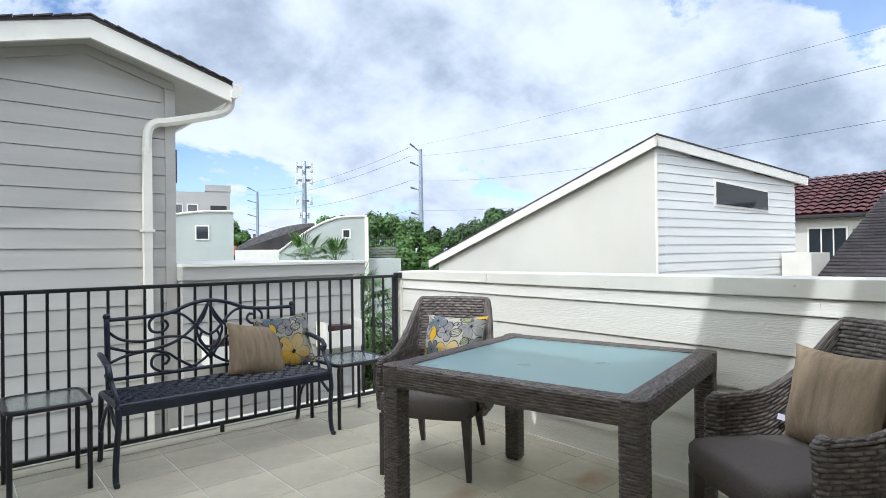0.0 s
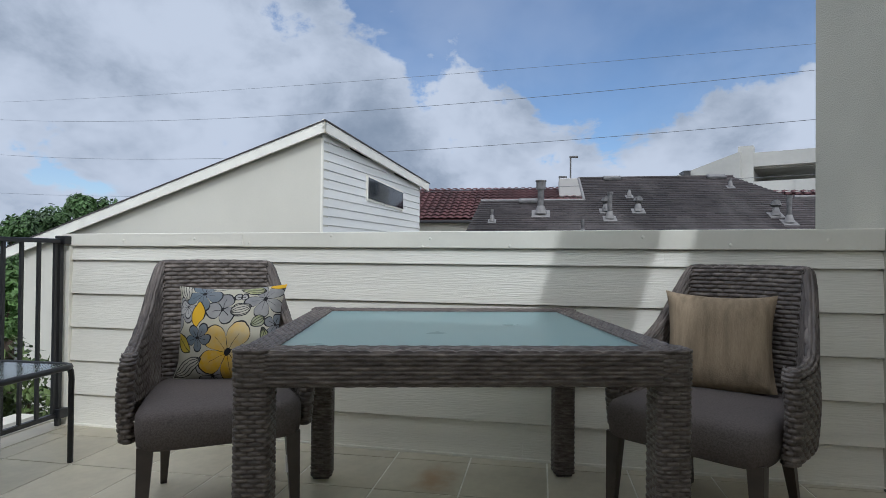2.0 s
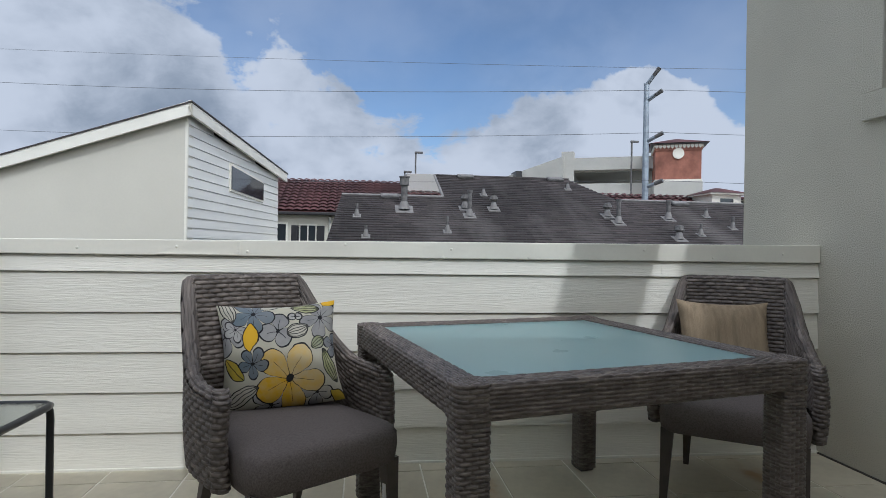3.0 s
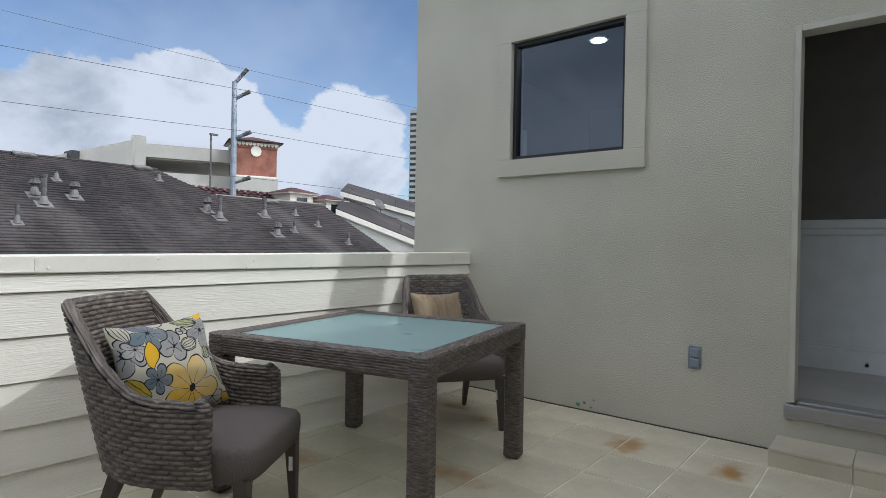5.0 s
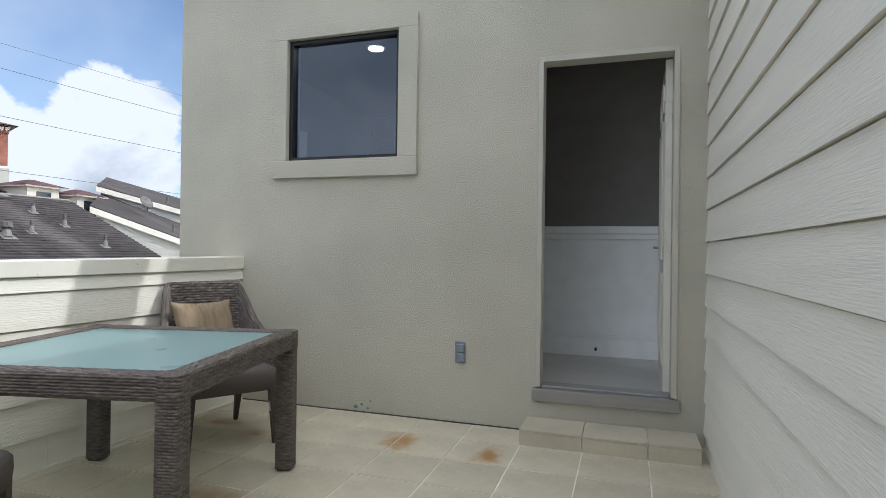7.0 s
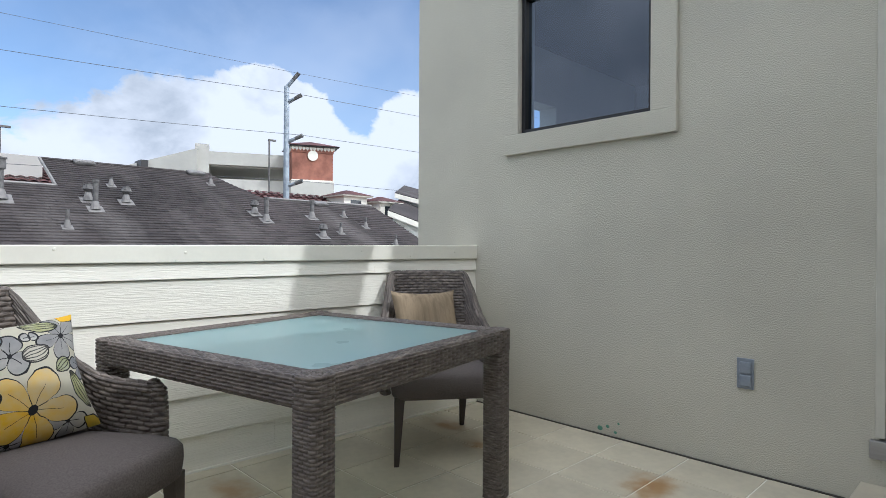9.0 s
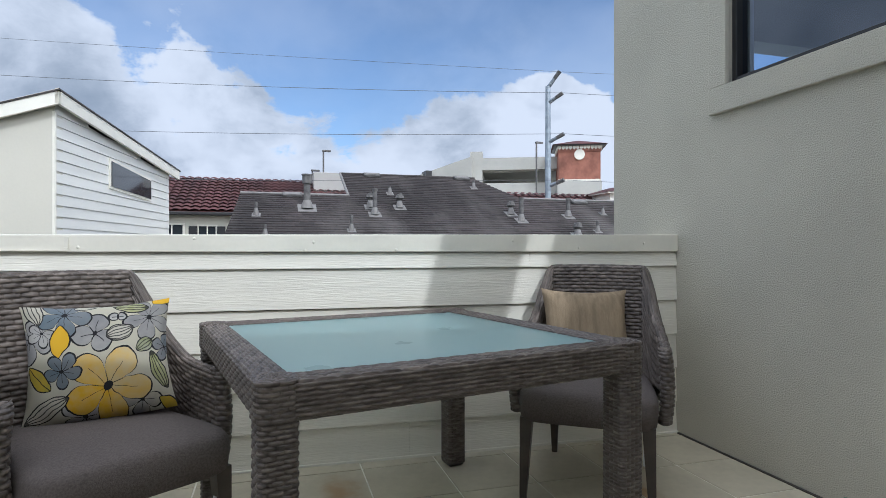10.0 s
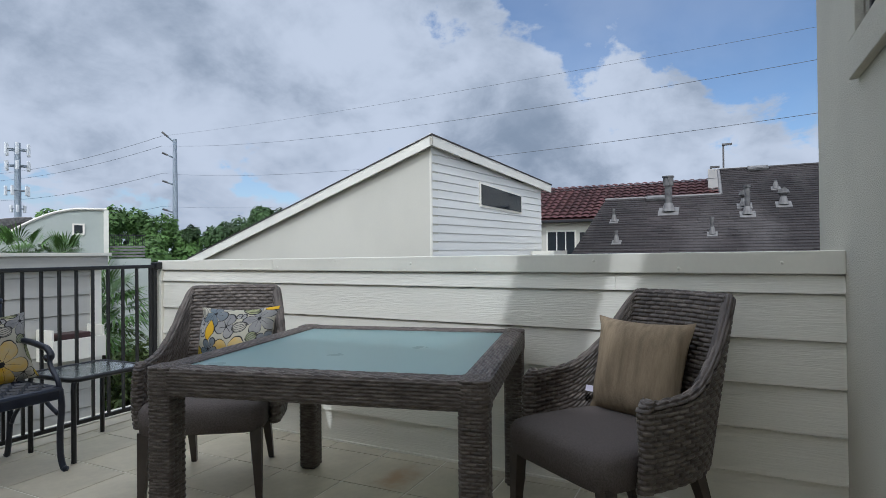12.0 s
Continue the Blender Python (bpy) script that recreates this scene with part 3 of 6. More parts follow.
# shed-roofed house to the east, turned a little
NB = pose(9.65, 5.23, 0, 0, 0, -7.6)
nb = thing("shed_roof_house", NB, label="cream stucco and lap-sided house with a sloping shed roof", category="house")
LENV, LENU = 7.3, 5.15
def nbz(u, v):
    return 3.335 - 0.0728 * u - 0.298 * v
bm = bmesh.new()
prism(bm, [(0.06, -8.0), (LENV, -8.0), (LENV, nbz(0, LENV) - 0.2), (0.06, nbz(0, 0.06) - 0.2)], 0.06, 0.3, "x")
part("wall", bm, STUCCO_NB, nb)
bm = bmesh.new()
prism(bm, [(0.3, -8.0), (LENU, -8.0), (LENU, nbz(LENU, 0) - 0.2), (0.3, nbz(0.3, 0) - 0.2)], 0.08, 0.3, "y")
side_wall = part("wall", bm, CREAM_X, nb, "white lap-sided wall")
z, k = 0.2, 0
while z < 3.1:
    right = min(LENU, (3.316 - 0.2 - z - 0.03) / 0.0728)
    segs = [(0.09, right)]
    if right > 0.5:
        top = min(z + 0.165, nbz(right, 0) - 0.2)
        bm = bmesh.new()
        prism(bm, [(0.08, z), (0.05, z), (0.05, z + 0.005), (0.062, z + 0.157), (0.08, z + 0.157)], 0.09, right, "x")
        part("siding_board", bm, CREAM_X, side_wall)
    z += 0.165
part("corner_board", boxes(((0.052, 0.04, -2.0), (0.088, 0.08, nbz(0, 0) - 0.3))), TRIM, nb)
part("wall", boxes(((LENU - 0.2, 0.3, -8), (LENU, LENV, 0.6))), STUCCO_NB, nb)
roof = part("roof", slab([(-0.095, -0.085, nbz(0, 0)), (LENU + 0.4, -0.085, nbz(LENU + 0.4, 0)), (LENU + 0.4, LENV + 0.35, nbz(LENU, LENV + 0.35)), (-0.095, LENV + 0.3, nbz(0, LENV + 0.3))], 0.024), SHINGLE, nb)
for a, b in (((-0.08, -0.07), (LENU + 0.37, -0.07)), ((-0.08, -0.07), (-0.08, LENV + 0.32))):
    bm = bmesh.new()
    pa, pb = Vector((*a, nbz(*a) - 0.02)), Vector((*b, nbz(*b) - 0.02))
    n = Vector((0, 0.05, 0)) if a[1] == b[1] else Vector((0.05, 0, 0))
    q = [pa, pb, pb - Vector((0, 0, 0.22)), pa - Vector((0, 0, 0.22))]
    lo = [bm.verts.new(p) for p in q]
    hi = [bm.verts.new(p + n) for p in q]
    bm.faces.new(lo), bm.faces.new(hi[::-1])
    for i in range(4):
        bm.faces.new((lo[i], hi[i], hi[(i + 1) % 4], lo[(i + 1) % 4]))
    bmesh.ops.recalc_face_normals(bm, faces=bm.faces[:])
    part("fascia", bm, TRIM, roof)
bm = bmesh.new()
# the slanted strip window under the roof edge
q = [(1.93, 2.16), (3.87, 2.10), (3.87, 2.48), (1.93, 2.60)]
prism(bm, [(1.885, 2.115), (3.915, 2.055), (3.915, 2.525), (1.885, 2.645)], 0.03, 0.06, "y")
wp = part("window", bm, TRIM, nb)
bm = bmesh.new()
prism(bm, q, 0.015, 0.05, "y")
part("pane", bm, DARK_GLASS, wp)
part("vent", boxes(((0.5, 3.6, nbz(0.5, 3.6) - 0.1), (0.75, 3.85, nbz(0.5, 3.6) + 0.14)), bevel=0.02), VENT, nb)
part("low_wall", boxes(((LENU - 0.75, -0.6, -8.0), (LENU + 0.1, 0.0, 1.16))), TRIM, nb)

# gabled house to the north
gh = thing("gable_house", label="white lap-sided gabled house with a downspout", category="house")
GY = 6.4
GPX, GPZ, GEX = 1.04, 3.425, 1.842
bm = bmesh.new()
prism(bm, [(-3.0, -8), (GEX, -8), (GEX, 3.05), (GPX, 3.28), (-3.0, 2.08)], GY + 0.012, GY + 0.3, "y")
gw = part("wall", bm, HOUSE_WHITE, gh)
def gz(x):
    return GPZ - 0.29 * abs(x - GPX)
z = -2.987
while z < 3.15:
    top = z + 0.188
    reach = (GPZ - 0.2 - top) / 0.29
    if reach > 0.1:
        right, left = min(GEX - 0.09, GPX + reach), max(-1.2, GPX - reach)
        bm = bmesh.new()
        prism(bm, [(GY + 0.012, z), (GY - 0.013, z), (GY - 0.013, z + 0.005), (GY - 0.002, top - 0.006), (GY + 0.012, top - 0.006)], left, right, "x")
        part("siding_board", bm, HOUSE_WHITE, gw)
    z = top
part("corner_board", boxes(((GEX - 0.09, GY - 0.022, -4), (GEX + 0.01, GY + 0.3, 3.0))), HOUSE_WHITE, gh)
part("wall", boxes(((GEX - 0.25, GY + 0.3, -8), (GEX, GY + 6, 3.06))), HOUSE_WHITE, gh)
for xa, xb in ((GPX, 2.33), (GPX, -3.2)):
    bm = slab([(xa, GY - 0.35, gz(xa) + 0.03), (xb, GY - 0.35, gz(xb) + 0.03), (xb, GY + 6, gz(xb) + 0.03), (xa, GY + 6, gz(xa) + 0.03)], 0.03)
    rp = part("roof", bm, SHINGLE, gh)
    n = 12 if xb > xa else 30
    for k in range(n):                       # shingle tabs that stick out over the rake
        xk, xl = xa + (xb - xa) * k / n, xa + (xb - xa) * (k + 0.97) / n
        o = 0.012 * ((k * 7) % 5) / 4
        part("shingle", slab([(xk, GY - 0.37 - o, gz(xk) + 0.046), (xl, GY - 0.37 - o, gz(xl) + 0.036), (xl, GY - 0.05, gz(xl) + 0.036), (xk, GY - 0.05, gz(xk) + 0.046)], 0.012), SHINGLE, rp)
    part("fascia", slab([(xa, GY - 0.34, gz(xa)), (xb, GY - 0.34, gz(xb)), (xb, GY - 0.30, gz(xb)), (xa, GY - 0.30, gz(xa))], 0.17), TRIM, rp, "peeling cream paint")
    part("soffit", slab([(xa, GY - 0.30, gz(xa) - 0.12), (xb, GY - 0.30, gz(xb) - 0.12), (xb, GY + 6, gz(xb) - 0.12), (xa, GY + 6, gz(xa) - 0.12)], 0.02), HOUSE_WHITE, rp)
    xe = min(xb, GEX)
    part("frieze", slab([(xa, GY - 0.03, gz(xa) - 0.142), (xe, GY - 0.03, gz(xe) - 0.142), (xe, GY + 0.01, gz(xe) - 0.142), (xa, GY + 0.01, gz(xa) - 0.142)], 0.085), HOUSE_WHITE, gh)
bm = bmesh.new()
prism(bm, [(2.31, 2.92), (2.34, 3.07), (2.45, 3.07), (2.43, 2.98), (2.38, 2.92)], GY - 0.36, GY + 6, "y")
part("gutter", bm, TRIM, gh)
bm = bmesh.new()
tube(bm, smooth_path([(2.37, GY - 0.2, 2.95), (2.35, GY - 0.2, 2.85), (2.22, GY - 0.18, 2.76), (1.78, GY - 0.09, 2.635), (1.66, GY - 0.07, 2.61), (1.585, GY - 0.06, 2.53), (1.57, GY - 0.06, 2.3)], 5), 0.045, 8)
tube(bm, [(1.57, GY - 0.06, 2.35), (1.57, GY - 0.06, -0.75)], 0.055, 4, square=True)
part("downspout", bm, TRIM, gh, "cream painted metal downspout")
for z in (1.5, -0.2):
    part("strap", boxes(((1.51, GY - 0.112, z), (1.63, GY - 0.0, z + 0.025))), TRIM, gh)
bm = bmesh.new()
box(bm, (GEX, 6.95, 2.09), (2.03, 7.0, 2.47), bevel=0.004)
part("shutter", bm, material("dark_red_brown_paint", (0.06, 0.03, 0.027), 0.6), gh, "dark red-brown open shutter")

# low lap-sided wing beside it
lw = thing("low_wing", label="low white lap-sided building with a flat capped parapet", category="house")
LX0, LX1, LY = 1.872, 4.0, 6.25
lwall = part("wall", boxes(((LX0, LY + 0.012, -8), (LX1, LY + 3.5, 1.0))), HOUSE_WHITE, lw)
z = -3.05
while z < 0.98:
    bm = bmesh.new()
    prism(bm, [(LY + 0.012, z), (LY - 0.012, z), (LY - 0.012, z + 0.005), (LY - 0.002, z + 0.184), (LY + 0.012, z + 0.184)], LX0, LX1 - 0.1, "x")
    part("siding_board", bm, HOUSE_WHITE, lwall)
    z += 0.19
part("cap", boxes(((LX0 - 0.02, LY - 0.06, 1.0), (LX1 + 0.06, LY + 3.55, 1.14)), bevel=0.006), HOUSE_WHITE, lw)
part("cap", boxes(((LX0 - 0.02, LY - 0.08, 1.14), (LX1 + 0.08, LY + 3.57, 1.17))), TRIM, lw)
part("corner_board", boxes(((LX1 - 0.1, LY - 0.022, -4), (LX1 + 0.008, LY + 0.1, 1.0))), TRIM, lw)

# light-grey metal box planter hung low on the far wall
def wall_box(x, z, w):
    wb = thing("window_box", label="white open box fixed to the siding with dark red-brown filling", category="box")
    bm = bmesh.new()
    box(bm, (x, LY - 0.28, z), (x + w, LY - 0.012, z + 0.04))
    box(bm, (x, LY - 0.28, z + 0.04), (x + w, LY - 0.26, z + 0.2))
    box(bm, (x, LY - 0.26, z + 0.04), (x + 0.02, LY - 0.012, z + 0.3))
    box(bm, (x + w - 0.02, LY - 0.26, z + 0.04), (x + w, LY - 0.012, z + 0.3))
    part("shell", bm, TRIM, wb)
    part("filling", boxes(((x + 0.1, LY - 0.24, z + 0.05), (x + w - 0.12, LY - 0.05, z + 0.25)), bevel=0.01), material("dark_red_brown_plastic", (0.045, 0.018, 0.016), 0.5), wb)
wall_box(2.05, 0.12, 0.62)
wall_box(3.38, 0.15, 0.5)
part("wall_ledge", boxes(((1.6, 5.55, -1.0), (4.3, 5.75, -0.35))), STUCCO_NB, lw)

# ---------- furniture ----------
def wicker_material():
    mt = bpy.data.materials.new("brown_grey_resin_wicker")
    mt.use_nodes = True
    nt = mt.node_tree
    b = nt.nodes["Principled BSDF"]
    b.inputs["Roughness"].default_value = 0.5
    b.inputs["Specular IOR Level"].default_value = 0.4
    uv = nt.nodes.new("ShaderNodeTexCoord")
    mp = nt.nodes.new("ShaderNodeMapping")
    mp.inputs["Scale"].default_value = (0.35, 1.0, 1.0)
    nt.links.new(uv.outputs["UV"], mp.inputs["Vector"])
    n = nt.nodes.new("ShaderNodeTexNoise")
    n.inputs["Scale"].default_value, n.inputs["Detail"].default_value = 1.3, 2.0
    nt.links.new(mp.outputs[0], n.inputs["Vector"])
    fine = nt.nodes.new("ShaderNodeTexNoise")
    mp2 = nt.nodes.new("ShaderNodeMapping")
    mp2.inputs["Scale"].default_value = (0.6, 9.0, 1.0)
    nt.links.new(uv.outputs["UV"], mp2.inputs["Vector"])
    fine.inputs["Scale"].default_value = 2.0
    nt.links.new(mp2.outputs[0], fine.inputs["Vector"])
    add = nt.nodes.new("ShaderNodeMath")
    add.operation = 'MULTIPLY_ADD'
    nt.links.new(fine.outputs["Fac"], add.inputs[0])
    add.inputs[1].default_value = 0.35
    nt.links.new(n.outputs["Fac"], add.inputs[2])
    cr = nt.nodes.new("ShaderNodeValToRGB")
    cr.color_ramp.elements[0].position, cr.color_ramp.elements[1].position = 0.45, 0.95
    cr.color_ramp.elements[0].color = (0.048, 0.039, 0.033, 1)
    cr.color_ramp.elements[1].color = (0.235, 0.198, 0.168, 1)
    mid = cr.color_ramp.elements.new(0.68)
    mid.color = (0.112, 0.092, 0.078, 1)
    nt.links.new(add.outputs[0], cr.inputs["Fac"])
    nt.links.new(cr.outputs["Color"], b.inputs["Base Color"])
    bp = nt.nodes.new("ShaderNodeBump")
    bp.inputs["Strength"].default_value, bp.inputs["Distance"].default_value = 0.3, 0.001
    nt.links.new(fine.outputs["Fac"], bp.inputs["Height"])
    nt.links.new(bp.outputs["Normal"], b.inputs["Normal"])
    return mt


WICKER = wicker_material()


def woven(name, fn, rows, cols, parent, amp=0.004, per_row=5, per_col=5, close_u=False, close_v=False, label=""):
    """A woven surface. fn(u, v) gives places and normals for arrays u (along the strands) and v (across them), both 0 to 1."""
    nu, nv = int(cols * per_col), int(rows * per_row)
    c = np.arange(nu + (0 if close_u else 1)) / per_col
    r = np.arange(nv + (0 if close_v else 1)) / per_row
    C, R = np.meshgrid(c, r)
    ridx = np.floor(R + 1e-6)
    fr = R - ridx
    dr = np.abs(fr - 0.5) / 0.5
    dc = np.abs(np.mod(C + ridx + 1, 2) - 1)              # how far along from the middle of the strand's visible part
    lift = np.clip(1 - dr ** 4.5, 0, 1) ** 0.6 * np.clip(1.02 - dc ** 3.2, 0, 1) ** 0.6 - 0.5
    P, N = fn(C / cols, R / rows)
    V = P + N * (lift * amp)[..., None]
    h, w = V.shape[:2]
    idx = np.arange(h * w).reshape(h, w)
    iu = np.arange(w if close_u else w - 1)
    iv = np.arange(h if close_v else h - 1)
    J, I = np.meshgrid(iu, iv)
    quads = np.stack([idx[I, J], idx[I, (J + 1) % w], idx[(I + 1) % h, (J + 1) % w], idx[(I + 1) % h, J]], -1).reshape(-1, 4)
    me = bpy.data.meshes.new(name)
    me.from_pydata(V.reshape(-1, 3).tolist(), [], quads.tolist())
    uvl = me.uv_layers.new(name="UVMap")
    # strand number with a shuffle, so that neighbouring strands differ
    cu, cv = (C + ridx * 5.3).reshape(-1), (ridx * 2.37 + fr * 0.3).reshape(-1)
    li = quads.reshape(-1)
    uvl.data.foreach_set("uv", np.stack([cu[li], cv[li]], -1).reshape(-1).astype(np.float32))
    me.polygons.foreach_set("use_smooth", [True] * len(me.polygons))
    me.materials.append(WICKER)
    me.update()
    ob = new(name, me)
    ob.parent = parent
    return tagged(ob, label=label)


def rounded_rect(a, b, r):
    """Outline of a rounded rectangle a by b as a function of t in 0..1: place and normal (2D arrays)."""
    segs = []
    n = 12
    for cx, cy, a0 in ((a / 2 - r, b / 2 - r, 0), (-a / 2 + r, b / 2 - r, 90), (-a / 2 + r, -b / 2 + r, 180), (a / 2 - r, -b / 2 + r, 270)):
        for k in range(n + 1):
            an = radians(a0 + 90 * k / n)
            segs.append((cx + r * math.cos(an), cy + r * math.sin(an), math.cos(an), math.sin(an)))
    q = np.array(segs + [segs[0]])
    d = np.concatenate([[0], np.cumsum(np.hypot(*np.diff(q[:, :2], axis=0).T))])
    d /= d[-1]
    def f(t):
        t = np.mod(t, 1.0)
        return [np.interp(t, d, q[:, i]) for i in range(4)]
    return f


def woven_post(name, x, y, z0, z1, w, parent, row=0.0112, cols=18):
    rr = rounded_rect(w, w, 0.014)
    def fn(u, v):
        a, b, na, nb_ = rr(u)
        P = np.stack([x + a, y + b, z0 + (z1 - z0) * v], -1)
        return P, np.stack([na, nb_, np.zeros_like(a)], -1)
    return woven(name, fn, round((z1 - z0) / row), cols, parent, amp=0.0068, close_u=True, per_row=5, per_col=5)


def woven_beam(name, p, q, w, h, parent, row=0.0122, pitch=0.027):
    """A woven beam from p to q (level), w wide and h high, strands along it."""
    p, q = np.array(p, float), np.array(q, float)
    d = q - p
    L = np.linalg.norm(d)
    d /= L
    s = np.array([d[1], -d[0], 0.0])
    up = np.array([0, 0, 1.0])
    rr = rounded_rect(w, h, 0.016)
    rows = round(2 * (w + h) / row / 2) * 2
    def fn(u, v):
        a, b, na, nb_ = rr(v)
        P = p + d * (u * L)[..., None] + s * a[..., None] + up * b[..., None]
        return P, s * na[..., None] + up * nb_[..., None]
    return woven(name, fn, rows, round(L / pitch), parent, amp=0.006, close_v=True, per_row=4, per_col=4)


FROST = bpy.data.materials.new("frosted_blue_green_glass")
FROST.use_nodes = True
_b = FROST.node_tree.nodes["Principled BSDF"]
_b.inputs["Base Color"].default_value = (0.34, 0.53, 0.56, 1)
_b.inputs["Roughness"].default_value = 0.32
_b.inputs["Coat Weight"].default_value, _b.inputs["Coat Roughness"].default_value = 0.25, 0.2
_n = FROST.node_tree.nodes.new("ShaderNodeTexNoise")
_n.inputs["Scale"].default_value, _n.inputs["Detail"].default_value = 3.0, 6.0
_m = FROST.node_tree.nodes.new("ShaderNodeMapRange")
_m.inputs["To Min"].default_value, _m.inputs["To Max"].default_value = 0.24, 0.34
FROST.node_tree.links.new(_n.outputs["Fac"], _m.inputs["Value"])
FROST.node_tree.links.new(_m.outputs["Result"], _b.inputs["Roughness"])
_t = FROST.node_tree.nodes.new("ShaderNodeBsdfTranslucent")
_t.inputs["Color"].default_value = (0.88, 0.90, 0.85, 1)
_x = FROST.node_tree.nodes.new("ShaderNodeMixShader")
_x.inputs[0].default_value = 0.5
FROST.node_tree.links.new(_b.outputs[0], _x.inputs[1])
FROST.node_tree.links.new(_t.outputs[0], _x.inputs[2])
FROST.node_tree.links.new(_x.outputs[0], FROST.node_tree.nodes["Material Output"].inputs["Surface"])

# dining table
TW, TH = 1.178, 0.748
table = thing("patio_table", pose(2.245, 1.779, 0, 0, 0, 12.45), label="square brown wicker patio table with frosted glass top", category="table")
hw = TW / 2
bw, bh = 0.092, 0.092
for k in range(4):
    a = pose(0, 0, 0, 0, 0, 90 * k)
    p = a @ Vector((-hw + 0.02, -hw + bw / 2, TH - bh / 2))
    q = a @ Vector((hw - 0.02, -hw + bw / 2, TH - bh / 2))
    woven_beam("top_frame", p, q, bw, bh, table)
    c = a @ Vector((hw - 0.046, hw - 0.046, 0))
    lg = woven_post("leg", c.x, c.y, 0.012, TH - bh + 0.01, 0.088, table)
    part("foot", boxes(((c.x - 0.036, c.y - 0.036, 0.0), (c.x + 0.036, c.y + 0.036, 0.03)), bevel=0.004), LEG, lg)
    # rounded corner block where the borders meet
    rr = rounded_rect(0.1, 0.1, 0.03)
    def corner(u, v, c=c, rr=rr):
        an, bn, na, nb_ = rr(u)
        z = TH - bh + bh * np.clip(v / 0.6, 0, 1)
        k2 = 1 - np.clip((v - 0.6) / 0.4, 0, 1) * 0.92
        P = np.stack([c.x + an * k2, c.y + bn * k2, z + 0.002 + 0.004 * np.clip((v - 0.6) / 0.4, 0, 1)], -1)
        up = (v > 0.6).astype(float)
        return P, np.stack([na * (1 - up), nb_ * (1 - up), up], -1)
    woven("corner", corner, 13, 18, table, amp=0.005, close_u=True)
gi = hw - bw + 0.012
part("glass_top", boxes(((-gi, -gi, TH - 0.022), (gi, gi, TH - 0.007)), bevel=0.003), FROST, table, "frosted blue-green glass")


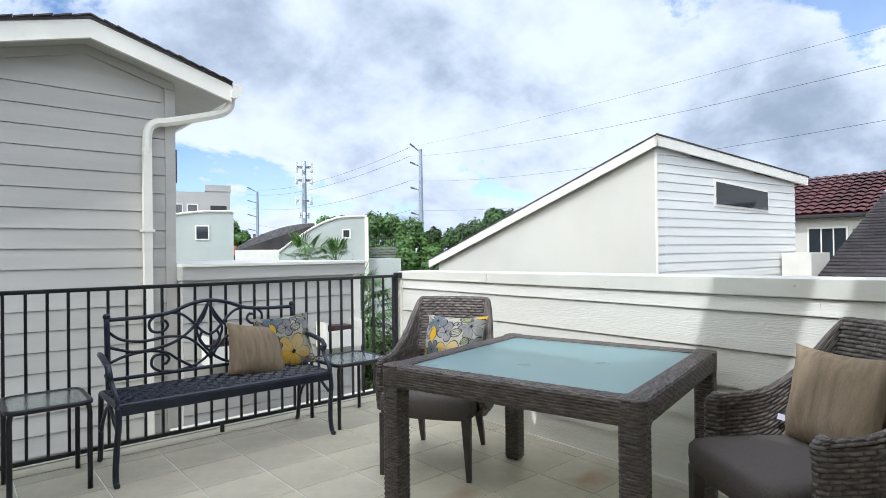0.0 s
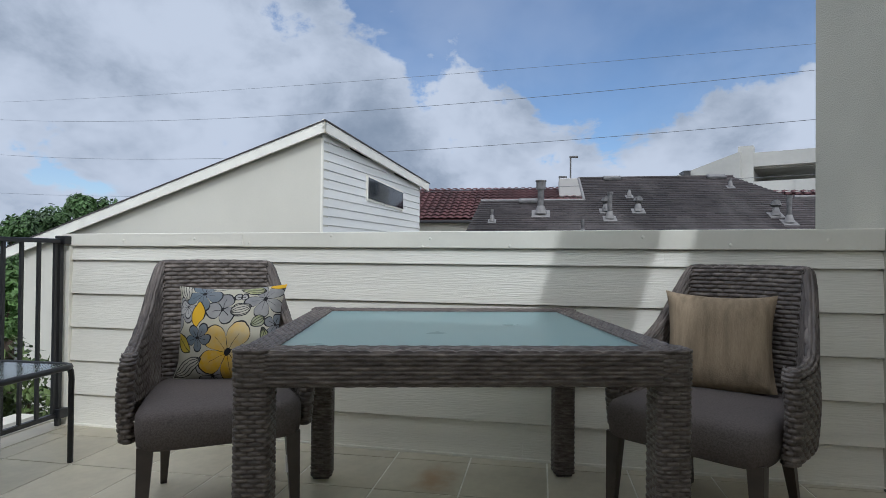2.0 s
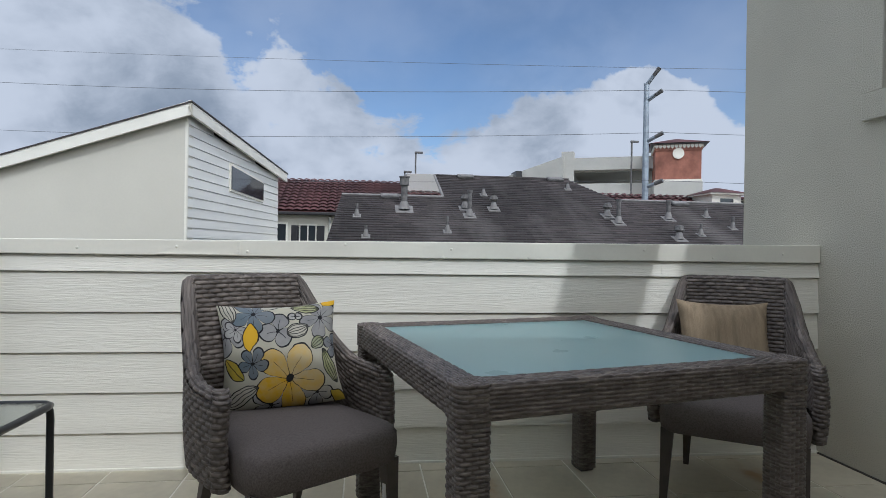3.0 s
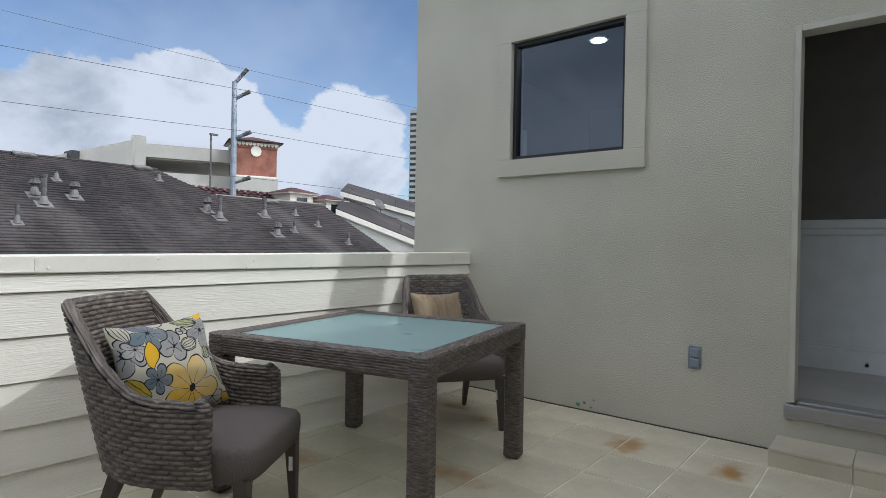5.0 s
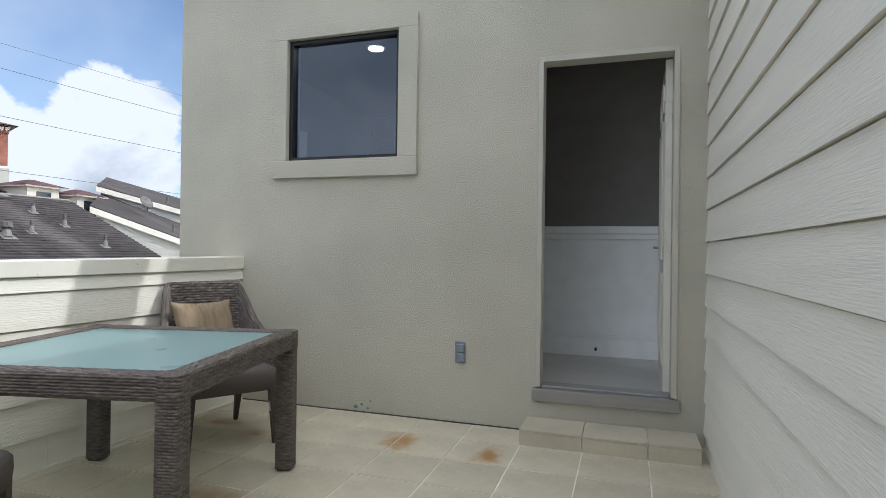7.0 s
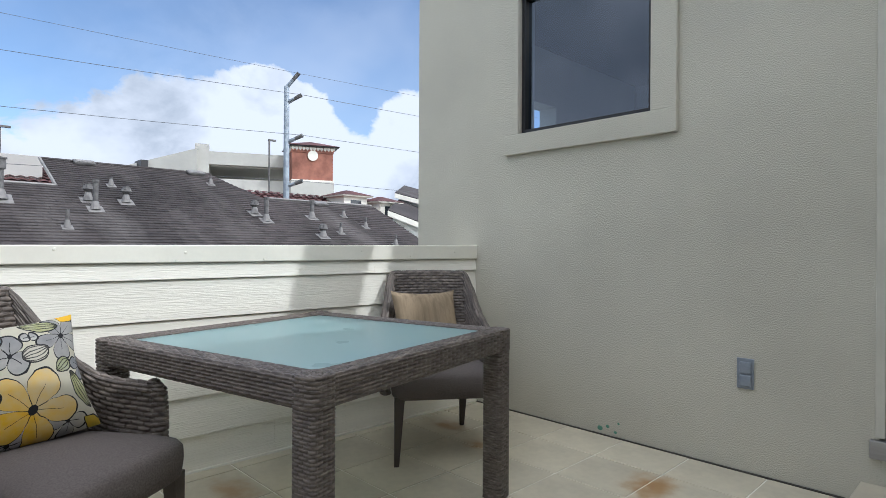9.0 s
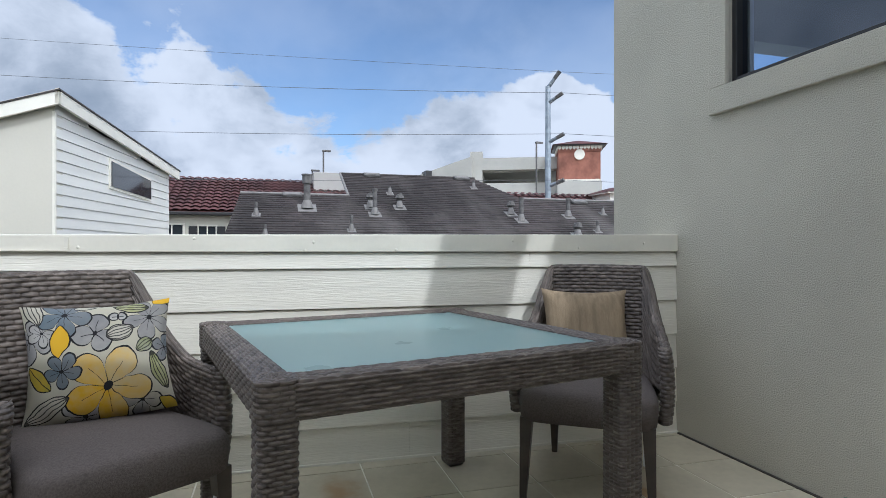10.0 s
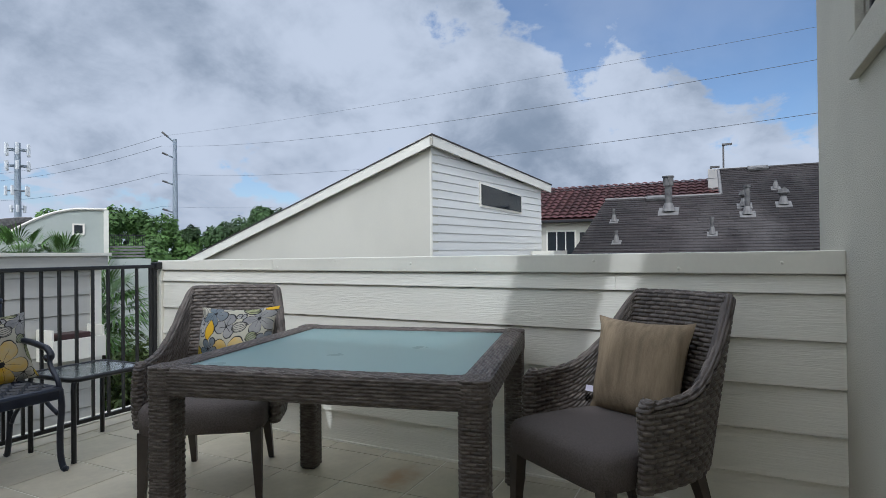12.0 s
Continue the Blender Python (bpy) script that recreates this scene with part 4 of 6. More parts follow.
# wicker armchair, facing -y
def armchair(m, label):
    ch = thing("wicker_armchair", m, label=label, category="chair", group="wicker armchairs at the table")
    half = [(-0.300, -0.215, 0.625, 0.0), (-0.306, -0.12, 0.63, 0.0), (-0.307, -0.03, 0.635, 0.08), (-0.300, 0.06, 0.662, 0.28), (-0.278, 0.155, 0.745, 0.6),
            (-0.256, 0.215, 0.862, 0.85), (-0.236, 0.25, 0.942, 0.97), (-0.218, 0.262, 0.957, 1.0), (-0.16, 0.268, 0.958, 1.0), (-0.08, 0.274, 0.96, 1.0), (0.0, 0.275, 0.96, 1.0)]
    keys = half + [(-x, y, z, w) for x, y, z, w in half[-2::-1]]
    fine = np.array([list(p) for p in _spline(keys, 8)])
    d = np.concatenate([[0], np.cumsum(np.hypot(*np.diff(fine[:, :2], axis=0).T))])
    L = d[-1]
    d /= L
    tx, ty = np.gradient(fine[:, 0], d), np.gradient(fine[:, 1], d)
    ln = np.hypot(tx, ty)
    nx, ny = -ty / ln, tx / ln
    th = 0.042
    def shell(u, v):
        px, py, zt, w = [np.interp(u, d, fine[:, i]) for i in range(4)]
        ox, oy = np.interp(u, d, nx), np.interp(u, d, ny)
        n = np.hypot(ox, oy)
        ox, oy = ox / n, oy / n
        zb_out, zb_in = 0.335 + 0.02 * w, 0.42
        a = np.clip(v / 0.5, 0, 1)                # up the outside
        r = np.clip((v - 0.5) / 0.06, 0, 1)       # over the rim
        b = np.clip((v - 0.56) / 0.44, 0, 1)      # down the inside
        top = zt - th / 2
        z = np.minimum(zb_out + 0.63 * a, top)
        z = np.where(v > 0.5, top + np.sin(np.pi * r) * th / 2, z)
        z = np.where(v > 0.56, np.maximum(top - 0.55 * b, zb_in), z)
        off = th / 2 * np.cos(np.pi * r)
        lean = 0.29 * (z - 0.64) * w
        bulge = 0.012 * np.sin(np.pi * np.clip((z - 0.33) / 0.3, 0, 1)) * (1 - w)
        X = px + ox * (off + bulge)
        Y = py + oy * (off + bulge) + lean
        N = np.stack([ox * np.cos(np.pi * r), oy * np.cos(np.pi * r), np.sin(np.pi * r)], -1)
        return np.stack([X, Y, z], -1), N
    # outward is away from the seat
    if shell(np.array([0.5]), np.array([0.0]))[1][0][1] < 0:
        nx, ny = -nx, -ny
    woven("wicker_shell", shell, 72, 54, ch, amp=0.0095)
    for s in (-1, 1):
        def front(u, v, s=s):
            an = np.pi * (u - 0.5)
            roll = np.clip((v - 0.8) / 0.2, 0, 1) * np.pi / 2        # over the top of the arm
            z = 0.335 + (0.604 - 0.335) * np.clip(v / 0.8, 0, 1) + 0.034 * np.sin(roll)
            bulge = 0.012 * np.sin(np.pi * np.clip((z - 0.33) / 0.3, 0, 1))
            X = s * (0.300 + bulge) + np.sin(an) * 0.026
            Y = -0.206 - np.cos(an) * 0.036 * np.cos(roll) + 0.02 * np.sin(roll)
            return np.stack([X, Y, z], -1), np.stack([np.sin(an) * np.cos(roll), -np.cos(an) * np.cos(roll), np.sin(roll)], -1)
        woven("arm_front", front, 19, 4, ch, amp=0.008, per_col=5)
    # upholstered seat
    bm = bmesh.new()
    n = 20
    rings = []
    for k, (zz, grow) in enumerate(((0.335, -0.012), (0.345, 0.0), (0.40, 0.006), (0.44, 0.004), (0.458, -0.008), (0.467, -0.028), (0.472, -0.07), (0.478, -0.2))):
        ring = []
        for q in range(64):
            an = 2 * math.pi * q / 64
            ca, sa = math.cos(an), math.sin(an)
            rx, ry = 0.272 + grow, 0.305 + grow
            e = 0.24
            X = rx * math.copysign(abs(ca) ** e, ca)
            Y = -0.065 + ry * math.copysign(abs(sa) ** e, sa)
            # narrower at the back, between the arms behind the front edge
            if Y > -0.2:
                X *= 0.96 - 0.14 * max(0, (Y + 0.05)) / 0.3
            ring.append(bm.verts.new((X, Y, zz)))
        rings.append(ring)
    for a, b in zip(rings, rings[1:]):
        for q in range(64):
            bm.faces.new((a[q], a[(q + 1) % 64], b[(q + 1) % 64], b[q]))
    bm.faces.new(rings[-1])
    bm.faces.new(rings[0][::-1])
    part("seat", bm, CUSHION, ch, "charcoal fabric seat", smooth=True)
    for x, y, fx, fy in ((-0.238, -0.325, -0.252, -0.335), (0.238, -0.325, 0.252, -0.335), (-0.19, 0.16, -0.205, 0.285), (0.19, 0.16, 0.205, 0.285)):
        bm = bmesh.new()
        tube(bm, [(fx, fy, 0.0), (fx, fy, 0.012), (x, y, 0.35)], [0.017, 0.0185, 0.036], 4, square=True)
        lg = part("leg", bm, LEG, ch)
        bm = bmesh.new()
        tube(bm, [(fx, fy, 0.0), (fx, fy, 0.01)], 0.013, 8)
        part("glide", bm, IRON, lg)
    bm = bmesh.new()
    box(bm, (0.2165, -0.337, 0.2), (0.2245, -0.321, 0.26))
    part("tag", bm, material("white_paper_tag", (0.75, 0.75, 0.76), 0.7), ch)
    return ch


def _spline(keys, steps):
    k = np.array(keys, float)
    k = np.vstack([2 * k[0] - k[1], k, 2 * k[-1] - k[-2]])
    out = []
    for i in range(1, len(k) - 2):
        a, b, c, d = k[i - 1:i + 3]
        for t in np.arange(steps) / steps:
            out.append(0.5 * (2 * b + (c - a) * t + (2 * a - 5 * b + 4 * c - d) * t * t + (3 * b - a - 3 * c + d) * t ** 3))
    out.append(k[-2])
    return out


CH1 = pose(2.335, 2.74, 0, 0, 0, -56.5)
CH2 = pose(2.55, 0.81, 0, 0, 0, -125.0)
chair = armchair(CH1, "brown wicker armchair holding a floral pillow")
chair_b = copy_thing(chair, CH2)
tagged(chair_b, "brown wicker armchair holding a tan pillow")


# pillows
def floral_material():
    """A print of outlined flowers, drawn flower by flower over a cream ground."""
    mt = bpy.data.materials.new("floral_print_fabric")
    mt.use_nodes = True
    nt = mt.node_tree
    bsdf = nt.nodes["Principled BSDF"]
    bsdf.inputs["Roughness"].default_value = 0.9
    bsdf.inputs["Specular IOR Level"].default_value = 0.15

    def put(v, sock):
        if isinstance(v, (int, float)):
            sock.default_value = v
        else:
            nt.links.new(v, sock)

    def m(op, a, b=0.0, c=0.0):
        n = nt.nodes.new("ShaderNodeMath")
        n.operation = op
        for k, v in enumerate((a, b, c)):
            put(v, n.inputs[k])
        return n.outputs[0]

    def mixc(f, a, b):
        n = nt.nodes.new("ShaderNodeMix")
        n.data_type = 'RGBA'
        put(f, n.inputs["Factor"])
        for v, key in ((a, "A"), (b, "B")):
            if isinstance(v, tuple):
                n.inputs[key].default_value = (*v, 1)
            else:
                nt.links.new(v, n.inputs[key])
        return n.outputs["Result"]

    tc = nt.nodes.new("ShaderNodeTexCoord")
    ns = nt.nodes.new("ShaderNodeTexNoise")
    ns.inputs["Scale"].default_value, ns.inputs["Detail"].default_value = 6.0, 2.0
    nt.links.new(tc.outputs["UV"], ns.inputs["Vector"])
    sc = nt.nodes.new("ShaderNodeSeparateColor")
    nt.links.new(ns.outputs["Color"], sc.inputs[0])
    sp = nt.nodes.new("ShaderNodeSeparateXYZ")
    nt.links.new(tc.outputs["UV"], sp.inputs[0])
    U = m('ADD', sp.outputs[0], m('MULTIPLY', m('SUBTRACT', sc.outputs[0], 0.5), 0.06))
    V = m('ADD', sp.outputs[1], m('MULTIPLY', m('SUBTRACT', sc.outputs[1], 0.5), 0.06))
    wash = nt.nodes.new("ShaderNodeTexNoise")
    wash.inputs["Scale"].default_value, wash.inputs["Detail"].default_value = 14.0, 4.0
    nt.links.new(tc.outputs["UV"], wash.inputs["Vector"])
    ink = (0.018, 0.018, 0.02)
    cream, grey, blue, yellow, olive, pale = (0.42, 0.39, 0.29), (0.185, 0.182, 0.185), (0.105, 0.135, 0.16), (0.55, 0.33, 0.02), (0.17, 0.20, 0.045), (0.34, 0.33, 0.31)
    col = mixc(m('MULTIPLY', wash.outputs["Fac"], 0.5), cream, (0.28, 0.28, 0.28))

    def local(u, v, turn):
        dx, dy = m('SUBTRACT', U, u), m('SUBTRACT', V, v)
        c, q = math.cos(turn), math.sin(turn)
        return m('ADD', m('MULTIPLY', dx, c), m('MULTIPLY', dy, q)), m('SUBTRACT', m('MULTIPLY', dy, c), m('MULTIPLY', dx, q))

    def leaf(col, u, v, a, b, turn, c1, c2, stripes):
        """A pointed leaf or bud with dark veins along it."""
        x, y = local(u, v, turn)
        along = m('MINIMUM', m('ABSOLUTE', m('DIVIDE', x, a)), 1.0)
        half = m('MULTIPLY', m('POWER', m('SUBTRACT', 1.0, m('MULTIPLY', along, along)), 0.8), b)
        d = m('SUBTRACT', m('ABSOLUTE', y), half)
        inside = m('LESS_THAN', d, 0.0)
        rim = m('MULTIPLY', m('LESS_THAN', m('ABSOLUTE', d), 0.0045), m('LESS_THAN', along, 0.999))
        col = mixc(inside, col, mixc(m('MINIMUM', m('MULTIPLY', wash.outputs["Fac"], 0.9), 1.0), c1, c2))
        if stripes:
            t = m('DIVIDE', y, m('MAXIMUM', half, 0.004))
            ln = m('LESS_THAN', m('ABSOLUTE', m('SINE', m('MULTIPLY', t, stripes * 1.5708))), m('DIVIDE', 0.0055 * stripes, m('MAXIMUM', half, 0.01)))
            rim = m('MAXIMUM', rim, m('MULTIPLY', m('MULTIPLY', ln, inside), 0.9))
        return mixc(rim, col, ink)

    def flower(col, u, v, R, n, turn, c1, c2):
        dx, dy = m('SUBTRACT', U, u), m('SUBTRACT', V, v)
        r = m('SQRT', m('ADD', m('MULTIPLY', dx, dx), m('MULTIPLY', dy, dy)))
        ang = m('ADD', m('ARCTAN2', dy, dx), turn)
        pet = m('ABSOLUTE', m('COSINE', m('MULTIPLY', ang, n / 2)))
        edge = m('MULTIPLY', m('ADD', m('MULTIPLY', m('POWER', pet, 0.42), 0.82), 0.18), R * 1.1)
        inside = m('LESS_THAN', r, edge)
        rim = m('LESS_THAN', m('ABSOLUTE', m('SUBTRACT', r, edge)), 0.0062)
        alt = m('MULTIPLY', m('ADD', m('SINE', m('ADD', ang, turn * 3)), 1.0), 0.24)
        fillc = mixc(m('MINIMUM', m('ADD', alt, m('MULTIPLY', m('SUBTRACT', wash.outputs["Fac"], 0.4), 0.9)), 1.0), c1, c2)
        col = mixc(inside, col, fillc)
        seam = m('MULTIPLY', m('LESS_THAN', m('MULTIPLY', pet, r), 0.007), inside)
        vein = m('MULTIPLY', m('LESS_THAN', m('ABSOLUTE', m('SINE', m('MULTIPLY', ang, n))), m('DIVIDE', 0.008, m('MAXIMUM', r, 0.01))), m('MULTIPLY', inside, m('LESS_THAN', r, R * 0.7)))
        dot = m('LESS_THAN', r, R * 0.12)
        return mixc(m('MAXIMUM', m('MAXIMUM', rim, seam), m('MAXIMUM', vein, dot)), col, ink)

    for f in ((0.05, 0.62, 0.16, 4, 0.3, grey, pale), (0.48, 0.64, 0.14, 3, 0.9, grey, pale), (0.40, 0.05, 0.15, 4, 0.7, pale, grey), (0.86, 0.72, 0.17, 5, 0.5, grey, pale), (0.78, 0.10, 0.13, 4, 0.2, grey, cream),
              (0.13, 0.66, 0.10, 5, 0.1, pale, grey), (0.29, 0.80, 0.17, 5, 0.25, blue, grey), (0.56, 0.24, 0.27, 5, 0.2, yellow, cream), (0.27, 0.39, 0.115, 5, 0.3, blue, grey), (0.64, 0.76, 0.05, 2, 0.0, pale, grey),
              (0.98, 0.48, 0.10, 4, 0.3, grey, blue)):
        col = flower(col, *f)
    for f in ((0.26, 0.60, 0.115, 0.065, 1.5, yellow, yellow, 0), (0.65, 0.62, 0.10, 0.062, 0.35, pale, cream, 5), (0.73, 0.84, 0.13, 0.05, -0.25, olive, cream, 4), (0.92, 0.30, 0.16, 0.055, 1.9, olive, cream, 4),
              (0.08, 0.86, 0.13, 0.06, 1.9, cream, pale, 4), (0.10, 0.34, 0.12, 0.055, 2.3, olive, yellow, 2), (0.16, 0.12, 0.17, 0.06, 0.5, cream, pale, 4), (0.82, 0.50, 0.065, 0.055, 0.6, olive, pale, 4),
              (0.97, 0.92, 0.10, 0.07, 0.7, yellow, yellow, 0), (0.97, 0.03, 0.09, 0.045, 2.4, yellow, olive, 0), (0.45, 0.90, 0.10, 0.05, 0.3, cream, pale, 0)):
        col = leaf(col, *f)
    nt.links.new(col, bsdf.inputs["Base Color"])
    return mt


FLORAL = floral_material()
TAN = material("tan_slub_fabric", (0.265, 0.205, 0.135), 0.95, vary=0.14, scale=14, fine=120, bump=0.7, bump_dist=0.002, stretch=(3.0, 3.0, 0.35), tint=(0.21, 0.162, 0.107), spec=0.15)


def pillow(m, w, h, thick, mat, label, seed):
    """A stuffed square pillow standing on its lower edge in the plane y = 0 of m, looking towards -y."""
    rng = random.Random(seed)
    th = thing("pillow", m, label=label, category="pillow", group="terrace pillows")
    n = 28
    verts, uvs = [], []
    for side in (-1, 1):
        for j in range(n + 1):
            for i in range(n + 1):
                u, v = 2 * i / n - 1, 2 * j / n - 1
                full = max(0.0, (1 - abs(u) ** 2.6)) ** 0.55 * max(0.0, (1 - abs(v) ** 2.6)) ** 0.55
                pin = 1 - 0.10 * (1 - v * v) * abs(u) ** 2
                pin2 = 1 - 0.10 * (1 - u * u) * abs(v) ** 2
                wob = 0.004 * math.sin(5 * u + seed) * math.cos(4 * v + 2 * seed)
                wr = 0.006 * math.sin(9 * (u + v) + seed) * (abs(u * v)) 
                y = side * thick / 2 * full + wob + wr + 0.02 * u * v + side * 0.004 * math.sin(7 * u * v + seed) * full
                sag = -0.012 * (1 - v) * (1 - u * u)
                verts.append((u * w / 2 * pin, y, h / 2 + v * h / 2 * pin2 + sag))
                uvs.append((i / n * w / 0.45, j / n * h / 0.45 + (0 if side < 0 else 2.3)))
    faces = []
    for s in range(2):
        o = s * (n + 1) ** 2
        for j in range(n):
            for i in range(n):
                a = o + j * (n + 1) + i
                q = (a, a + 1, a + n + 2, a + n + 1)
                faces.append(q if s == 0 else q[::-1])
    me = bpy.data.meshes.new("cover")
    me.from_pydata(verts, [], faces)
    ul = me.uv_layers.new(name="UVMap")
    for lp in me.loops:
        ul.data[lp.index].uv = uvs[lp.vertex_index]
    me.polygons.foreach_set("use_smooth", [True] * len(me.polygons))
    me.materials.append(mat)
    cover = new("cover", me)
    cover.parent = th
    return th


pillow(CH1 @ pose(0.03, 0.06, 0.474, -20, -3, -22), 0.455, 0.405, 0.17, FLORAL, "grey, yellow and white floral print pillow", 3)
p2 = pillow(CH2 @ pose(-0.02, 0.075, 0.474, -20, -1, 12), 0.415, 0.395, 0.16, TAN, "tan slub-weave pillow leaning in the armchair", 5)
bm = bmesh.new()
box(bm, (-0.222, -0.012, 0.06), (-0.182, -0.006, 0.085))
part("tag", bm, material("lilac_white_fabric_tag", (0.72, 0.68, 0.8), 0.8), p2)


# cast-iron bench
BX0, BX1, BYF, BYB, BZ = 0.75, 2.06, 3.60, 4.07, 0.432
bench = thing("garden_bench", label="dark blue-black cast-iron bench with scrolled back", category="bench")
BL = BX1 - BX0
def bt(name, pts, r, sides=7, steps=6, under=None):
    bm = bmesh.new()
    tube(bm, smooth_path(pts, steps) if steps > 1 else pts, r, sides)
    return part(name, bm, NAVY_IRON, under or bench, smooth=True)
def back(x, z):
    """A place on the leaning back, x from 0 to 1 along it."""
    return (BX0 + 0.04 + (BL - 0.08) * x, BYB - 0.02 + 0.10 * (z - 0.43), z)
top = bt("top_rail", [back(0, .865), back(.18, .868), back(.30, .885), back(.40, .93), back(.5, .95), back(.60, .93), back(.70, .885), back(.82, .868), back(1, .865)], 0.013)
bt("lower_rail", [back(0, .50), back(1, .50)], 0.012, steps=1)
for s in (0, 1):
    e = 0.0 if s == 0 else 1.0
    bt("back_post", [back(e, 0.40), back(e, .6), back(e, .885)], 0.017)
    bm = bmesh.new()
    bmesh.ops.create_uvsphere(bm, u_segments=10, v_segments=6, radius=0.022, matrix=Matrix.Translation(back(e, .885)))
    part("finial", bm, NAVY_IRON, bench, smooth=True)
curves = []
half_curves = [
    [(.5, .935), (.455, .84), (.40, .76), (.33, .70), (.24, .665), (.12, .655), (.0, .70)],
    [(.0, .80), (.06, .74), (.16, .715), (.28, .73), (.38, .71), (.45, .64), (.5, .56)],
    [(.5, .935), (.53, .84), (.57, .76), (.54, .66), (.5, .60), (.46, .555), (.40, .52), (.30, .50)],
    [(.30, .885), (.235, .875), (.195, .83), (.205, .775), (.255, .765), (.285, .80), (.27, .835), (.25, .83)],
    [(.30, .505), (.24, .515), (.20, .555), (.21, .61), (.26, .62), (.285, .59), (.27, .56), (.25, .565)],
    [(.30, .885), (.36, .865), (.42, .80), (.46, .745), (.5, .715)],
    [(.0, .60), (.08, .635), (.18, .65), (.27, .63), (.33, .575), (.40, .52)],
    [(.46, .745), (.445, .69), (.47, .645), (.5, .635)],
]
for c in half_curves:
    for mir in (False, True):
        bt("scroll", [back(1 - x if mir else x, z) for x, z in c], 0.0095, 6, 5)
# seat: frame and a lattice of short crossing bars
bm = bmesh.new()
for a, b in (((BX0, BYF), (BX1, BYF)), ((BX1, BYF), (BX1, BYB - 0.03)), ((BX1, BYB - 0.03), (BX0, BYB - 0.03)), ((BX0, BYB - 0.03), (BX0, BYF))):
    tube(bm, [(*a, BZ), (*b, BZ)], 0.016, 8)
box(bm, (BX0 + 0.01, BYF - 0.014, BZ - 0.05), (BX1 - 0.01, BYF + 0.006, BZ), bevel=0.005)
seat = part("seat_frame", bm, NAVY_IRON, bench)
k = 0
for y in np.linspace(BYF + 0.04, BYB - 0.06, 7):
    bm = bmesh.new()
    pts = [(BX0 + BL * i / 60, y + 0.014 * math.sin(i * math.pi / 2 + (k % 2) * math.pi), BZ + 0.006) for i in range(61)]
    tube(bm, pts, 0.011, 5)
    part("seat_slat", bm, NAVY_IRON, seat)
    k += 1
for i in range(1, 22):
    x = BX0 + BL * i / 22
    bm = bmesh.new()
    tube(bm, [(x, BYF, BZ + 0.002), (x, BYB - 0.03, BZ + 0.002)], 0.006, 5)
    part("seat_bar", bm, NAVY_IRON, seat)
for x in (BX0, BX1):
    o = -1 if x == BX0 else 1
    bt("armrest", [(x, BYB + 0.01, 0.66), (x + o * 0.015, BYB - 0.14, 0.665), (x + o * 0.02, BYF + 0.17, 0.64), (x + o * 0.02, BYF + 0.14, 0.63), (x + o * 0.02, BYF + 0.11, 0.60), (x + o * 0.02, BYF + 0.13, 0.575), (x + o * 0.02, BYF + 0.16, 0.59)], 0.017)
    bt("arm_support", [(x + o * 0.015, BYF + 0.11, 0.61), (x + o * 0.01, BYF + 0.10, 0.55), (x, BYF + 0.02, 0.48), (x, BYF, 0.42)], 0.013)
    bt("leg", [(x, BYF, 0.43), (x, BYF - 0.015, 0.34), (x + o * 0.005, BYF + 0.01, 0.2), (x + o * 0.01, BYF + 0.015, 0.08), (x + o * 0.012, BYF - 0.005, 0.02), (x + o * 0.012, BYF - 0.03, 0.012)], 0.0165)
    bt("leg", [(x, BYB - 0.02, 0.43), (x, BYB - 0.01, 0.3), (x, BYB + 0.0, 0.15), (x, BYB + 0.02, 0.03), (x, BYB + 0.035, 0.014)], 0.0155)
    bt("side_scroll", [(x, BYF + 0.02, 0.30), (x, BYF + 0.1, 0.34), (x, BYF + 0.2, 0.40), (x, BYF + 0.3, 0.36), (x, BYB - 0.06, 0.26), (x, BYB - 0.02, 0.2)], 0.011)

pillow(pose(1.665, 3.89, BZ + 0.012, -24, 7, 4), 0.42, 0.355, 0.14, TAN, "tan slub-weave pillow leaning on the bench back", 8)
pillow(pose(1.925, 3.97, BZ + 0.012, -13, -4, -9), 0.42, 0.375, 0.13, FLORAL, "floral print pillow tucked behind a tan one", 11)

# glass-topped side tables
PEBBLE = glass_material("rippled_side_table_glass", (0.82, 0.9, 0.9), 0.18, 1.45)
def side_table(x0, x1, y0, y1, z, label):
    st = thing("side_table", pose((x0 + x1) / 2, (y0 + y1) / 2, 0), label=label, category="table", group="glass side tables")
    a, b = (x1 - x0) / 2, (y1 - y0) / 2
    rr = rounded_rect(2 * a, 2 * b, 0.05)
    t = np.linspace(0, 1, 49)
    X, Y, _, _ = rr(t)
    bm = bmesh.new()
    tube(bm, [(p, q, z - 0.012) for p, q in zip(X, Y)], 0.014, 8, cap=False)
    part("rim", bm, IRON, st, smooth=True)
    bm = bmesh.new()
    lo = [bm.verts.new((p * 0.985, q * 0.985, z - 0.012)) for p, q in zip(X[:-1], Y[:-1])]
    hi = [bm.verts.new((p * 0.985, q * 0.985, z - 0.004)) for p, q in zip(X[:-1], Y[:-1])]
    bm.faces.new(lo[::-1]), bm.faces.new(hi)
    for i in range(len(lo)):
        bm.faces.new((lo[i], lo[(i + 1) % len(lo)], hi[(i + 1) % len(lo)], hi[i]))
    g = part("glass_top", bm, PEBBLE, st, "rippled clear glass")
    for sx in (-1, 1):
        for sy in (-1, 1):
            bm = bmesh.new()
            cx, cy = sx * (a - 0.012), sy * (b - 0.012)
            tube(bm, smooth_path([(cx * 0.78, cy * 0.9, z - 0.018), (cx * 0.95, cy * 0.98, z - 0.02), (cx, cy, z - 0.06), (cx, cy, z - 0.14), (cx, cy, 0.0)], 4), 0.0135, 8)
            part("leg", bm, IRON, st, smooth=True)
    return st
